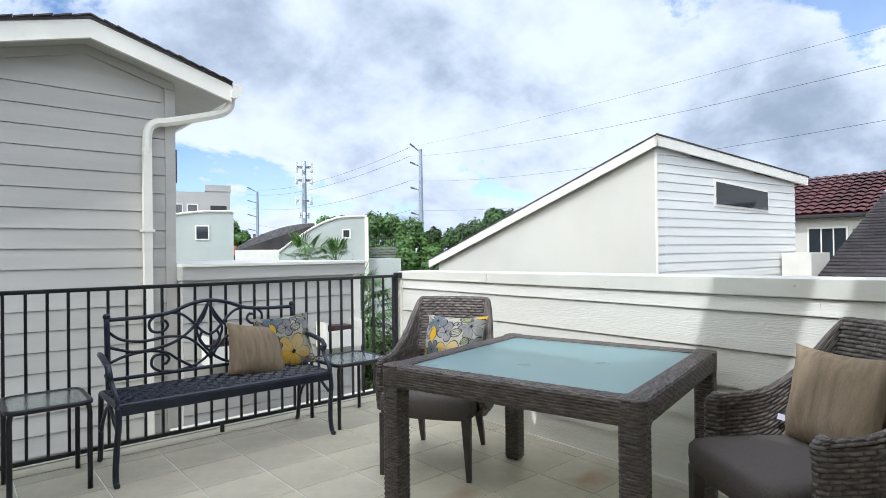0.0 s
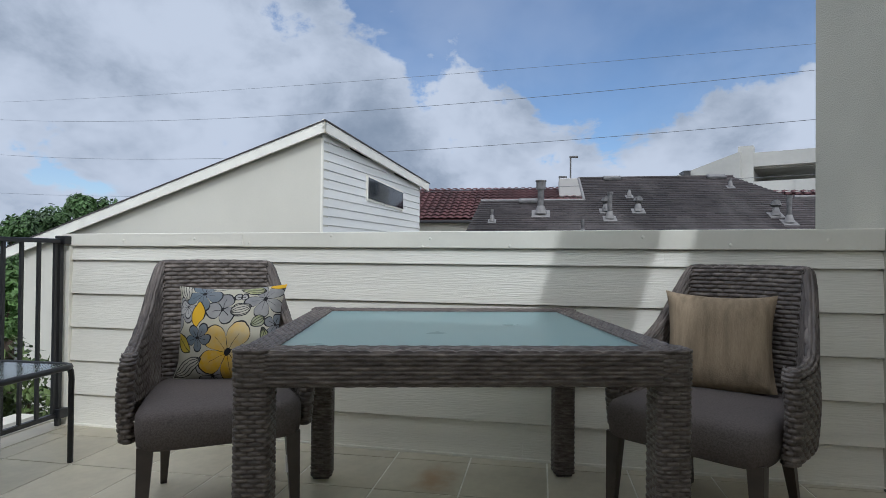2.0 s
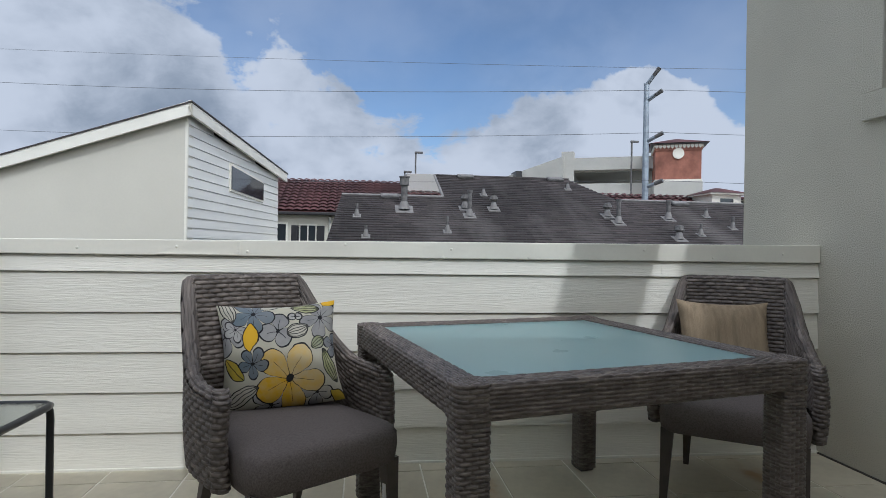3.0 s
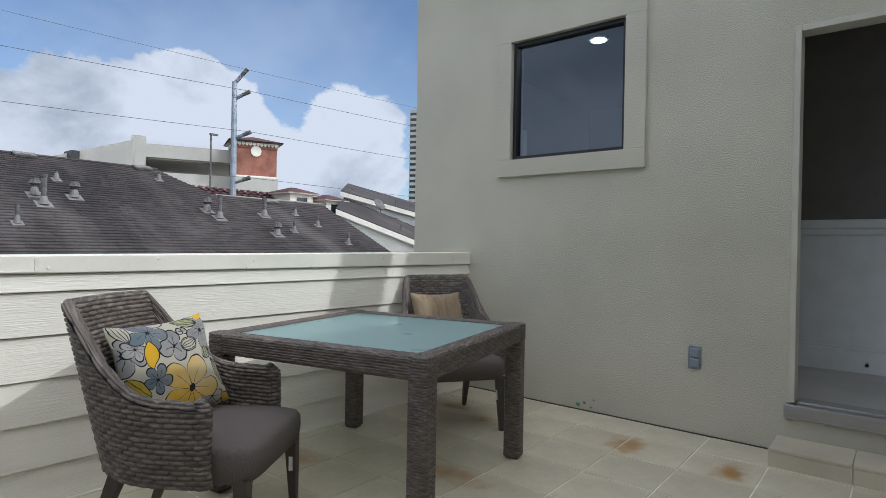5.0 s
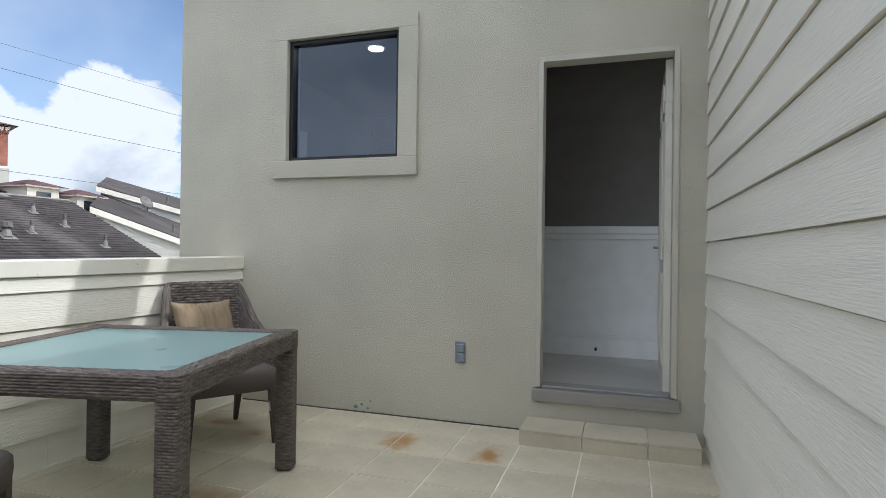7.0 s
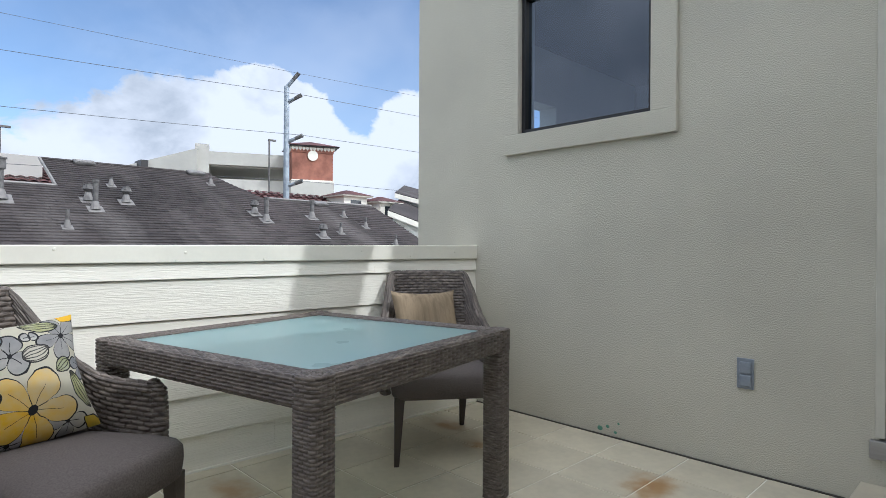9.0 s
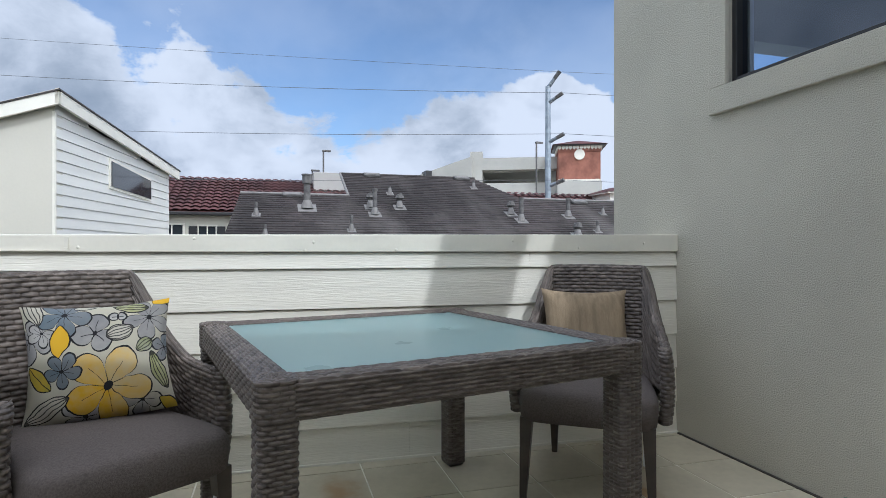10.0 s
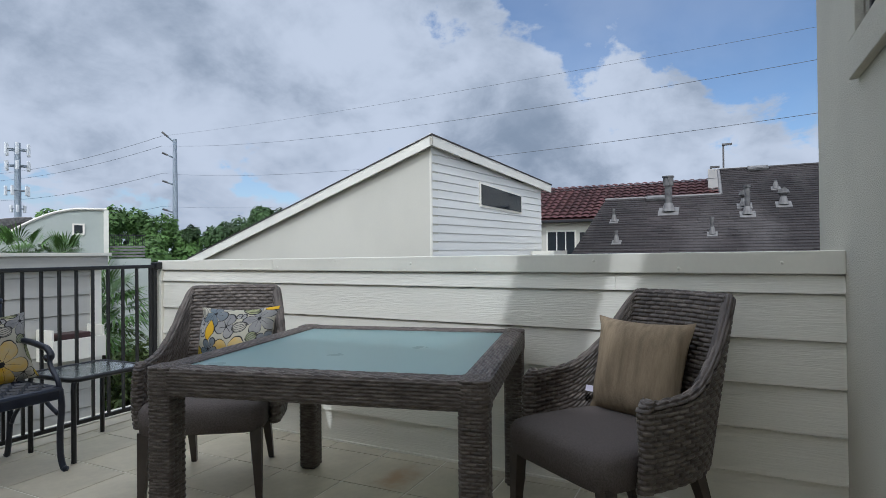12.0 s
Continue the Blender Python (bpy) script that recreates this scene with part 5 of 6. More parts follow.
side_table(2.15, 2.60, 3.64, 4.07, 0.465, "black metal side table with glass top near the parapet")
side_table(0.27, 0.645, 3.68, 4.1, 0.48, "black metal side table with glass top near the siding wall")

# dark shingled roof to the east: one long slope facing the terrace
def roof_z(x):
    return 2.46 + 0.47 * (x - 15.43)


sr = thing("shingle_roof_house", label="long house with a weathered dark shingle roof and many vent pipes", category="house")
def shingle_span(x):
    """The stretch of y that the slope covers at x."""
    left = 3.07 + (15.43 - x) * 0.078 if x < 15.43 else (0.36 if x < 17.1 else 0.4)
    if x < 15.5:
        right = -8.55
    else:
        right = -4.63 + (x - 15.56) / (17.08 - 15.56) * 0.86
    return left, right
rng = random.Random(4)
verts, faces = [], []
x = 9.2
row = 0
step_x = 0.13
while x < 17.12:
    x2 = min(x + step_x, 17.12)
    l, r = shingle_span((x + x2) / 2)
    y = r - (0.15 if row % 2 else 0.0) - rng.random() * 0.1
    while y < l:
        y2 = y + 0.31
        a, b = max(y, r), min(y2 - 0.006, l)
        if b > a:
            lift = 0.016 + rng.random() * 0.007
            j = rng.uniform(-0.008, 0.008)
            base = len(verts)
            verts += [(x + j, a, roof_z(x) + lift - 0.02), (x + j, b, roof_z(x) + lift - 0.02), (x + j, a, roof_z(x) + lift), (x + j, b, roof_z(x) + lift),
                      (x2 + 0.02, a, roof_z(x2) + 0.004), (x2 + 0.02, b, roof_z(x2) + 0.004)]
            faces += [(base, base + 2, base + 3, base + 1), (base + 2, base + 4, base + 5, base + 3)]
        y = y2
    x, row = x2, row + 1


def shingle_material():
    mt = material("weathered_dark_shingle", (0.046, 0.038, 0.037), 0.95, vary=0.25, scale=0.35, fine=14, bump=0.4, bump_dist=0.01)
    nt = mt.node_tree
    b = nt.nodes["Principled BSDF"]
    hsv = nt.nodes[mt["hsv"]]
    g = nt.nodes.new("ShaderNodeNewGeometry")
    mr = nt.nodes.new("ShaderNodeMapRange")
    mr.inputs["To Min"].default_value, mr.inputs["To Max"].default_value = 0.72, 1.25
    nt.links.new(g.outputs["Random Per Island"], mr.inputs["Value"])
    # pale weathering streaks that run down the slope, strongest near the ridges
    tc = nt.nodes.new("ShaderNodeTexCoord")
    mp = nt.nodes.new("ShaderNodeMapping")
    mp.inputs["Scale"].default_value = (0.22, 0.9, 0.2)
    nt.links.new(tc.outputs["Object"], mp.inputs["Vector"])
    n = nt.nodes.new("ShaderNodeTexNoise")
    n.inputs["Scale"].default_value, n.inputs["Detail"].default_value = 1.1, 5.0
    nt.links.new(mp.outputs[0], n.inputs["Vector"])
    st = nt.nodes.new("ShaderNodeMapRange")
    st.inputs["From Min"].default_value, st.inputs["From Max"].default_value = 0.52, 0.72
    nt.links.new(n.outputs["Fac"], st.inputs["Value"])
    mx = nt.nodes.new("ShaderNodeMix")
    mx.data_type = 'RGBA'
    mx.inputs["B"].default_value = (0.092, 0.082, 0.078, 1)
    nt.links.new(st.outputs["Result"], mx.inputs["Factor"])
    h2 = nt.nodes.new("ShaderNodeHueSaturation")
    nt.links.new(hsv.outputs["Color"], h2.inputs["Color"])
    nt.links.new(mr.outputs["Result"], h2.inputs["Value"])
    nt.links.new(h2.outputs["Color"], mx.inputs["A"])
    nt.links.new(mx.outputs["Result"], b.inputs["Base Color"])
    return mt


def mesh_part(name, verts, faces, mat, parent, kind="", label=""):
    me = bpy.data.meshes.new(name)
    me.from_pydata(verts, [], faces)
    me.materials.append(mat)
    me.update()
    ob = new(name, me)
    ob.parent = parent
    return tagged(ob, kind=kind, label=label)


SHINGLES = shingle_material()
shingle_part = mesh_part("shingles", verts, faces, SHINGLES, sr, "stuff")
bm = slab([(9.1, 3.56, roof_z(9.1) - 0.02), (15.43, 3.07, roof_z(15.43) - 0.02), (15.43, 0.36, roof_z(15.43) - 0.02), (17.12, 0.4, roof_z(17.12) - 0.02), (17.12, -3.77, roof_z(17.12) - 0.02), (15.56, -4.63, roof_z(15.56) - 0.02), (15.5, -8.55, roof_z(15.5) - 0.02), (9.1, -8.6, roof_z(9.1) - 0.02)], 0.06)
part("roof", bm, SHINGLE, sr)
part("wall", boxes(((9.6, -8.3, -8), (15.3, 3.0, -0.4))), STUCCO_NB, sr)
prm = bmesh.new()
prism(prm, [(9.6, -0.45), (15.35, -0.45), (15.35, 2.36)], -8.4, -8.2, "y")
part("gable_wall", prm, CREAM_X, sr)
# pale flashing strips on the ridges
for p, q in (((15.43, 3.07), (15.43, 0.36)), ((15.43, 0.37), (17.12, 0.41)), ((17.12, 0.41), (17.12, -3.77)), ((15.54, -4.7), (15.5, -8.5))):
    bm = bmesh.new()
    tube(bm, [(*p, roof_z(p[0]) + 0.01), (*q, roof_z(q[0]) + 0.01)], 0.04, 6)
    part("ridge_flashing", bm, FLASH if p[0] < 17 else SHINGLE, sr)


def vent(kind, x, y, h):
    z = roof_z(x) + 0.01
    v = thing("roof_vent", Matrix.Translation((x, y, z)), label="grey metal vent pipe with flashing on the shingle roof", category="vent", group="roof vents")
    bm = bmesh.new()
    r = {"pipe": 0.035, "flue": 0.08, "cap": 0.055, "tall": 0.055}[kind]
    # flashing plate and cone on the slope
    tilt = pose(0, 0, 0, 0, -math.degrees(math.atan(0.47)), 0)
    box(bm, (-r * 3.2, -r * 2.8, -0.005), (r * 3.0, r * 2.8, 0.012), tilt)
    tube(bm, [(0, 0, 0), (0, 0, 0.12 + r)], [r * 2.0, r * 1.1], 12)
    part("flashing", bm, FLASH, v)
    bm = bmesh.new()
    tube(bm, [(0, 0, 0), (0, 0, h)], r, 12)
    if kind == "flue":
        tube(bm, [(0, 0, h - 0.02), (0, 0, h + 0.18)], r * 1.45, 12)
        tube(bm, [(0, 0, h + 0.18), (0, 0, h + 0.21)], r * 1.7, 12)
    elif kind == "cap":
        tube(bm, [(0, 0, h), (0, 0, h + 0.05), (0, 0, h + 0.13)], [r * 1.1, r * 2.2, r * 1.7], 12)
        tube(bm, [(-r * 2, 0, h + 0.11), (r * 2, 0, h + 0.11)], r * 1.1, 8)
    elif kind == "tall":
        tube(bm, [(0, 0, h), (0, 0, h + 0.06)], r * 1.3, 12)
    part("pipe", bm, VENT, v)


for kind, x, y, h in (("flue", 14.53, 1.48, 0.62), ("pipe", 14.08, 2.65, 0.3), ("pipe", 12.98, 2.43, 0.26), ("pipe", 13.29, 0.55, 0.36), ("tall", 14.22, -0.14, 0.58),
                      ("cap", 14.68, -0.1, 0.2), ("cap", 14.68, -0.86, 0.2), ("pipe", 15.64, -0.79, 0.2), ("tall", 13.98, -3.97, 0.55), ("cap", 14.4, -3.85, 0.18),
                      ("pipe", 16.28, -3.45, 0.22), ("tall", 14.3, -5.51, 0.45), ("pipe", 13.37, -5.86, 0.28), ("pipe", 14.52, -6.73, 0.22), ("cap", 13.13, -5.14, 0.16),
                      ("pipe", 13.8, -7.02, 0.3), ("pipe", 12.7, -7.26, 0.3)):
    vent(kind, x, y, h)
for x, y in ((15.3, 1.81), (17.0, -0.51), (17.0, -3.3), (15.3, -6.39)):
    sk = thing("roof_skylight", Matrix.Translation((x, y, roof_z(x) + 0.02)) @ pose(0, 0, 0, 0, -25, 0), label="low pale metal ridge vent on the shingle roof", category="vent", group="ridge vents")
    part("box", boxes(((-0.14, -0.24, 0.0), (0.1, 0.24, 0.07)), bevel=0.015), VENT, sk)
    part("lid", boxes(((-0.10, -0.19, 0.0705), (0.05, 0.19, 0.08))), FLASH, sk)


# maroon tiled roofs
def tiled_roof(house, x0, x1, y0, y1, z0, z1):
    """A slope of barrel tiles that falls towards -x."""
    verts, faces = [], []
    ny = int((y1 - y0) / 0.075)
    rows = max(4, int(math.hypot(x1 - x0, z1 - z0) / 0.33))
    for i in range(rows):
        for k in (0, 1):
            t = (i + k) / rows
            for j in range(ny + 1):
                yy = y0 + (y1 - y0) * j / ny
                bump = 0.055 * abs(math.sin(math.pi * (yy / 0.3)))
                verts.append((x0 + (x1 - x0) * t, yy, z0 + (z1 - z0) * t + bump + (0.05 if k == 0 else 0.0)))
        o = i * 2 * (ny + 1)
        for j in range(ny):
            faces.append((o + j, o + j + 1, o + ny + 1 + j + 1, o + ny + 1 + j))
    return mesh_part("roof_tiles", verts, faces, RED_TILE, house, "stuff")


rh = thing("tile_roof_house", label="cream house with a maroon clay-tile roof and shuttered windows", category="house")
part("wall", boxes(((22.05, -1.0, -8), (29, 9.5, 2.25))), STUCCO_NB, rh)
tiled_roof(rh, 21.65, 25.2, -1.2, 9.6, 2.36, 3.95)
part("roof", slab([(21.65, -1.2, 2.34), (25.2, -1.2, 3.93), (25.2, 9.6, 3.93), (21.65, 9.6, 2.34)], 0.08), RED_TILE, rh)
part("roof", slab([(25.2, -1.2, 3.93), (29.2, -1.2, 2.3), (29.2, 9.6, 2.3), (25.2, 9.6, 3.93)], 0.08), RED_TILE, rh)
part("gutter", boxes(((21.58, -1.2, 2.24), (21.7, 9.6, 2.35)), bevel=0.02), BLACK_FRAME, rh)
MX = Matrix.Rotation(radians(-90), 4, 'Z')
for y, z, w, h in ((4.57, 0.6, 0.56, 1.26), (5.9, 0.85, 1.05, 1.05), (7.8, 0.85, 1.05, 1.05), (2.4, 0.6, 0.56, 1.26)):
    wp = window_part(rh, Matrix.Translation((22.05, y, z)) @ MX, w, h, bars=3 if w > 0.8 else 2)
    if w < 0.8:
        for s in (-1, 1):
            part("shutter", boxes(((22.0, y + s * 0.46 - 0.15, z), (22.04, y + s * 0.46 + 0.15, z + h))), BLACK_FRAME, rh)
bm = bmesh.new()
tube(bm, [(21.8, 3.75, 2.2), (21.95, 3.75, 2.0), (22.0, 3.75, -1)], 0.05, 8)
part("downspout", bm, CONCRETE, rh)
part("chimney", boxes(((24.0, -0.75, 3.2), (25.0, 0.75, 4.2)), bevel=0.02), GREY_STUCCO, rh)

# parking garage with a brick clock tower
pg = thing("parking_garage", label="pale concrete parking garage with dark open levels", category="garage")
GA, GB = Vector((26.85, -7.15, 0)), Vector((25.0, -11.3, 0))
d = (GB - GA).normalized()
GM = Matrix((( d.x, -d.y, 0, GA.x), (d.y, d.x, 0, GA.y), (0, 0, 1, 0), (0, 0, 0, 1)))
gl = (GB - GA).length
def gbox(name, lo, hi, mat):
    bm = bmesh.new()
    box(bm, lo, hi, GM)
    part(name, bm, mat, pg)
gbox("parapet", (0.45, 0, 4.95), (gl + 0.3, 0.3, 5.55), CONCRETE)
gbox("pier", (-0.15, -0.03, -8), (0.45, 0.6, 5.87), CONCRETE)
gbox("spandrel", (0.45, 0, 3.3), (gl + 0.3, 0.3, 4.3), CONCRETE)
gbox("deck", (0.45, 0.3, 4.9), (gl + 0.2, 6.3, 5.0), CONCRETE)
gbox("end_wall", (0.2, 0.6, 3.3), (0.45, 6.3, 4.9), CONCRETE)
gbox("back_wall", (0.45, 6.0, 3.3), (gl + 0.2, 6.3, 4.9), GREY_STUCCO)
gbox("wall", (-0.15, 0.3, -8), (gl + 0.3, 10, 3.3), CONCRETE)
bm = bmesh.new()
E2 = GM.inverted() @ Vector((28.6, -4.6, 0))
prism(bm, [(0.0, 3.3), (E2.length, 3.3), (E2.length, 4.7), (0.0, 5.6)], 0, 0.3, "y")
ang = math.degrees(math.atan2(28.6 - GA.x, -(-4.6 - GA.y)))
for v in bm.verts:
    v.co = Matrix.Translation(GA) @ Matrix.Rotation(math.atan2(-4.6 - GA.y, 28.6 - GA.x), 4, 'Z') @ v.co
part("ramp_wall", bm, CONCRETE, pg)
part("ramp_wall", boxes(((27.5, -5.2, 4.2), (28.4, -4.9, 4.95))), BLACK_FRAME, pg)

ct = thing("clock_tower", pose(24.55, -11.62, 0, 0, 0, -24), label="square orange brick clock tower with a maroon hipped roof", category="tower")
part("brick_shaft", boxes(((-0.95, -0.95, 4.28), (0.95, 0.95, 5.55))), BRICK, ct)
part("band", boxes(((-0.97, -0.97, 4.2), (0.97, 0.97, 4.28))), TRIM, ct)
part("base", boxes(((-1.0, -1.0, -8), (1.0, 1.0, 4.2))), CONCRETE, ct)
part("frieze", boxes(((-0.98, -0.98, 5.55), (0.98, 0.98, 5.85)), bevel=0.01), BRICK, ct)
for s in range(12):
    for side in range(4):
        bm = bmesh.new()
        t = -0.9 + 1.8 * s / 11
        M = pose(0, 0, 0, 0, 0, 90 * side)
        prism(bm, [(t - 0.07, 5.82), (t + 0.07, 5.82), (t + 0.07, 5.72), (t, 5.64), (t - 0.07, 5.72)], -1.02, -0.98, "y")
        for v in bm.verts:
            v.co = M @ v.co
        part("corbel", bm, TRIM, ct)
bm = bmesh.new()
bmesh.ops.create_cone(bm, cap_ends=True, segments=4, radius1=1.75, radius2=0.06, depth=0.36, matrix=Matrix.Translation((0, 0, 6.05)) @ Matrix.Rotation(radians(45), 4, 'Z'))
part("roof", bm, RED_TILE, ct)
part("eave", boxes(((-1.16, -1.16, 5.83), (1.16, 1.16, 5.88))), BLACK_FRAME, ct)
for side in (1, 3):
    bm = bmesh.new()
    M = pose(0, 0, 0, 0, 0, 90 * side)
    bmesh.ops.create_cone(bm, cap_ends=True, segments=24, radius1=0.24, radius2=0.24, depth=0.05, matrix=M @ Matrix.Translation((0, -0.99, 5.42)) @ Matrix.Rotation(radians(90), 4, 'X'))
    part("clock_face", bm, TRIM, ct)

# dormers and gables to the south-east
dh = thing("dormer_house", label="maroon tiled house with two white dormer windows", category="house")
tiled_roof(dh, 17.9, 21.4, -15.0, -3.6, 2.0, 3.3)
part("roof", slab([(17.9, -15.0, 1.98), (21.4, -15.0, 3.28), (21.4, -3.6, 3.28), (17.9, -3.6, 1.98)], 0.08), RED_TILE, dh)
part("wall", boxes(((18.3, -14.8, -8), (24, -3.8, 1.85))), STUCCO_NB, dh)
for x, y, dx, dy, zt in ((19.5, -10.15, 1.3, 1.15, 3.2), (18.95, -11.55, 1.2, 0.95, 2.98)):
    dp = part("dormer", boxes(((x, y - dy, 2.0), (x + dx, y, zt))), TRIM, dh)
    part("pane", boxes(((x - 0.03, y - dy * 0.72, zt - 0.62), (x + 0.01, y - dy * 0.28, zt - 0.14))), DARK_GLASS, dp)
    part("eave", boxes(((x - 0.18, y - dy - 0.18, zt), (x + dx, y + 0.18, zt + 0.06))), TRIM, dp)
    bm = bmesh.new()
    bmesh.ops.create_cone(bm, cap_ends=True, segments=4, radius1=0.7071, radius2=0.08, depth=0.24, matrix=Matrix.Translation((x + dx / 2, y - dy / 2, zt + 0.18)) @ Matrix.Diagonal((dx + 0.45, dy + 0.45, 1, 1)) @ Matrix.Rotation(radians(45), 4, 'Z'))
    part("dormer_roof", bm, RED_TILE, dp)

for (xa, ya), zz, fall in (((16.8, -10.4), 2.47, 0.378), ((19.75, -13.15), 3.5, 0.26)):
    gg = thing("gabled_house", label="white lap-sided house under a grey shingle roof", category="house", group="far gabled houses")
    def P(a, b, z, xa=xa, ya=ya):
        return (xa - 0.707 * a + 0.707 * b, ya - 0.707 * a - 0.707 * b, z)
    L2 = 5.5
    part("roof", slab([P(-0.1, -0.15, zz + 0.06), P(L2, -0.15, zz - fall * L2 + 0.02), P(L2, 5, zz - fall * L2 + 0.9), P(-0.1, 5, zz + 0.94)], 0.06), SHINGLES, gg)
    part("fascia", slab([P(-0.1, -0.2, zz + 0.02), P(L2, -0.2, zz - fall * L2), P(L2, -0.14, zz - fall * L2), P(-0.1, -0.14, zz + 0.02)], 0.2), TRIM, gg)
    gwall = part("wall", slab([P(0.05, 0.1, zz - 0.1), P(L2, 0.1, zz - fall * L2 - 0.1), P(L2, 0.4, zz - fall * L2 - 0.1), P(0.05, 0.4, zz - 0.1)], 9.0), CREAM_X, gg)
    for k in range(9):
        z = zz - 0.35 - 0.2 * k
        a0 = 0.05
        a1 = min(L2, (zz - 0.14 - z) / fall)
        bm = slab([P(a0, 0.06, z), P(a1, 0.06, z), P(a1, 0.1, z), P(a0, 0.1, z)], 0.17)
        part("siding_board", bm, CREAM_X, gwall)
    bm = bmesh.new()
    q = Vector(P(2.4, 0.7, zz - fall * 2.4 + 0.1))
    tube(bm, [q, q + Vector((0, 0, 0.35))], 0.04, 8)
    part("vent_pipe", bm, VENT, gg)
dish = thing("satellite_dish", Matrix.Translation((16.9, -12.7, 2.35)), label="small grey satellite dish on a bent arm", category="dish")
bm = bmesh.new()
tube(bm, [(0, 0, 0), (0, 0, 0.25), (0.1, -0.05, 0.42)], 0.025, 6)
part("arm", bm, VENT, dish)
bm = bmesh.new()
bmesh.ops.create_uvsphere(bm, u_segments=16, v_segments=8, radius=0.27, matrix=Matrix.Translation((0.1, -0.05, 0.5)) @ Matrix.Rotation(radians(35), 4, 'Y') @ Matrix.Diagonal((0.2, 1, 1, 1)))
part("reflector", bm, VENT, dish)

# far tower block
tb = thing("tower_block", pose(98.9, -110.4, 0, 0, 0, 20), label="tall banded white office tower in the distance", category="building")
part("core", boxes(((-3, -4, -8), (3, 4, 36.3))), DARK_GLASS, tb)
for k in range(26):
    z = 36.3 - k * 1.45
    part("floor_band", boxes(((-3.1, -4.1, z - 0.75), (3.1, 4.1, z))), CONCRETE, tb)


# power poles
def pole(x, y, top, arms, label, r=0.13, lean=(0.75, 0.65)):
    po = thing("power_pole", Matrix.Translation((x, y, 0)), label=label, category="pole", group="steel power poles")
    bm = bmesh.new()
    tube(bm, [(0, 0, -8), (0, 0, top)], [r * 1.5, r * 0.75], 12)
    part("pole_shaft", bm, STEEL, po)
    for z, length, sx, sy, rise in arms:
        bm = bmesh.new()
        tube(bm, [(0, 0, z), (sx * length, sy * length, z + rise)], [0.05 + r * 0.2, 0.035 + r * 0.15], 6)
        part("arm", bm, STEEL, po)
        bm = bmesh.new()
        q = Vector((sx * length, sy * length, z + rise))
        tube(bm, [q * 0.55 + Vector((0, 0, z)) * 0.45, q], [0.05 + r * 0.15, 0.06 + r * 0.15], 8)
        part("insulator", bm, VENT, po)
    return po


pole(18.47, -7.0, 6.8, ((6.75, 0.45, -0.78, -0.62, 0.5), (6.2, 0.55, -0.78, -0.62, 0.27), (4.8, 0.6, -0.78, -0.62, 0.25), (3.25, 0.6, -0.78, -0.62, 0.2)), "blue-grey steel power pole with short arms", 0.115)
pole(37.75, 46.75, 12.2, ((11.9, 1.1, -0.78, 0.62, 0.9), (10.4, 1.1, -0.78, 0.62, 0.45), (7.85, 1.1, -0.78, 0.62, 0.35), (5.2, 1.1, -0.78, 0.62, 0.35)), "tall grey steel power pole with angled arms", 0.24)
pole(47.0, 110.5, 14.0, ((13.9, 1.9, -0.92, 0.38, 0.9), (11.7, 1.9, -0.92, 0.38, 0.5), (8.9, 1.9, -0.92, 0.38, 0.5), (6.0, 1.9, -0.92, 0.38, 0.5)), "distant grey steel power pole", 0.3)


def cable(a, b, sag, r=0.012):
    a, b = Vector(a), Vector(b)
    bm = bmesh.new()
    n = 40
    tube(bm, [a.lerp(b, i / n) - Vector((0, 0, sag * 4 * (i / n) * (1 - i / n))) for i in range(n + 1)], r, 5)
    c = part("power_cable", bm, WIRE)
    tagged(c, "thin dark overhead power cable", "cable", "overhead cables")


for zs, zn, zf, sag in ((7.21, 12.43, 9.5, 0.33), (6.48, 11.49, 8.0, 0.93), (5.06, 8.9, 6.3, 1.0), (3.45, 5.79, 4.5, 0.63)):
    s_end = (18.47 - 0.43, -7.0 - 0.34, zs)
    n_end = (37.75 - 0.86, 46.75 + 0.68, zn)
    cable(s_end, n_end, sag, 0.0085 if zs < 7 else 0.006)
    cable(s_end, (10.5, -60.0, zf), 0.6, 0.0085 if zs < 7 else 0.006)
    cable(n_end, (47.0 - 1.75, 110.5 + 0.72, zn + 1.9), 1.5, 0.018)


# street lamps
for x, y, z0, z1 in ((26.18, 0.19, 3.5, 5.44), (26.6, 0.65, 3.5, 4.6), (24.4, -9.4, 5.0, 6.0)):
    sl = thing("street_lamp", Matrix.Translation((x, y, 0)), label="slim grey parking lamp post with a flat head", category="lamp", group="garage lamp posts")
    bm = bmesh.new()
    tube(bm, [(0, 0, -8), (0, 0, z1)], 0.04, 6)
    part("post", bm, VENT, sl)
    part("head", boxes(((-0.06, -0.32, z1 - 0.03), (0.06, 0.05, z1 + 0.05)), bevel=0.01), VENT, sl)

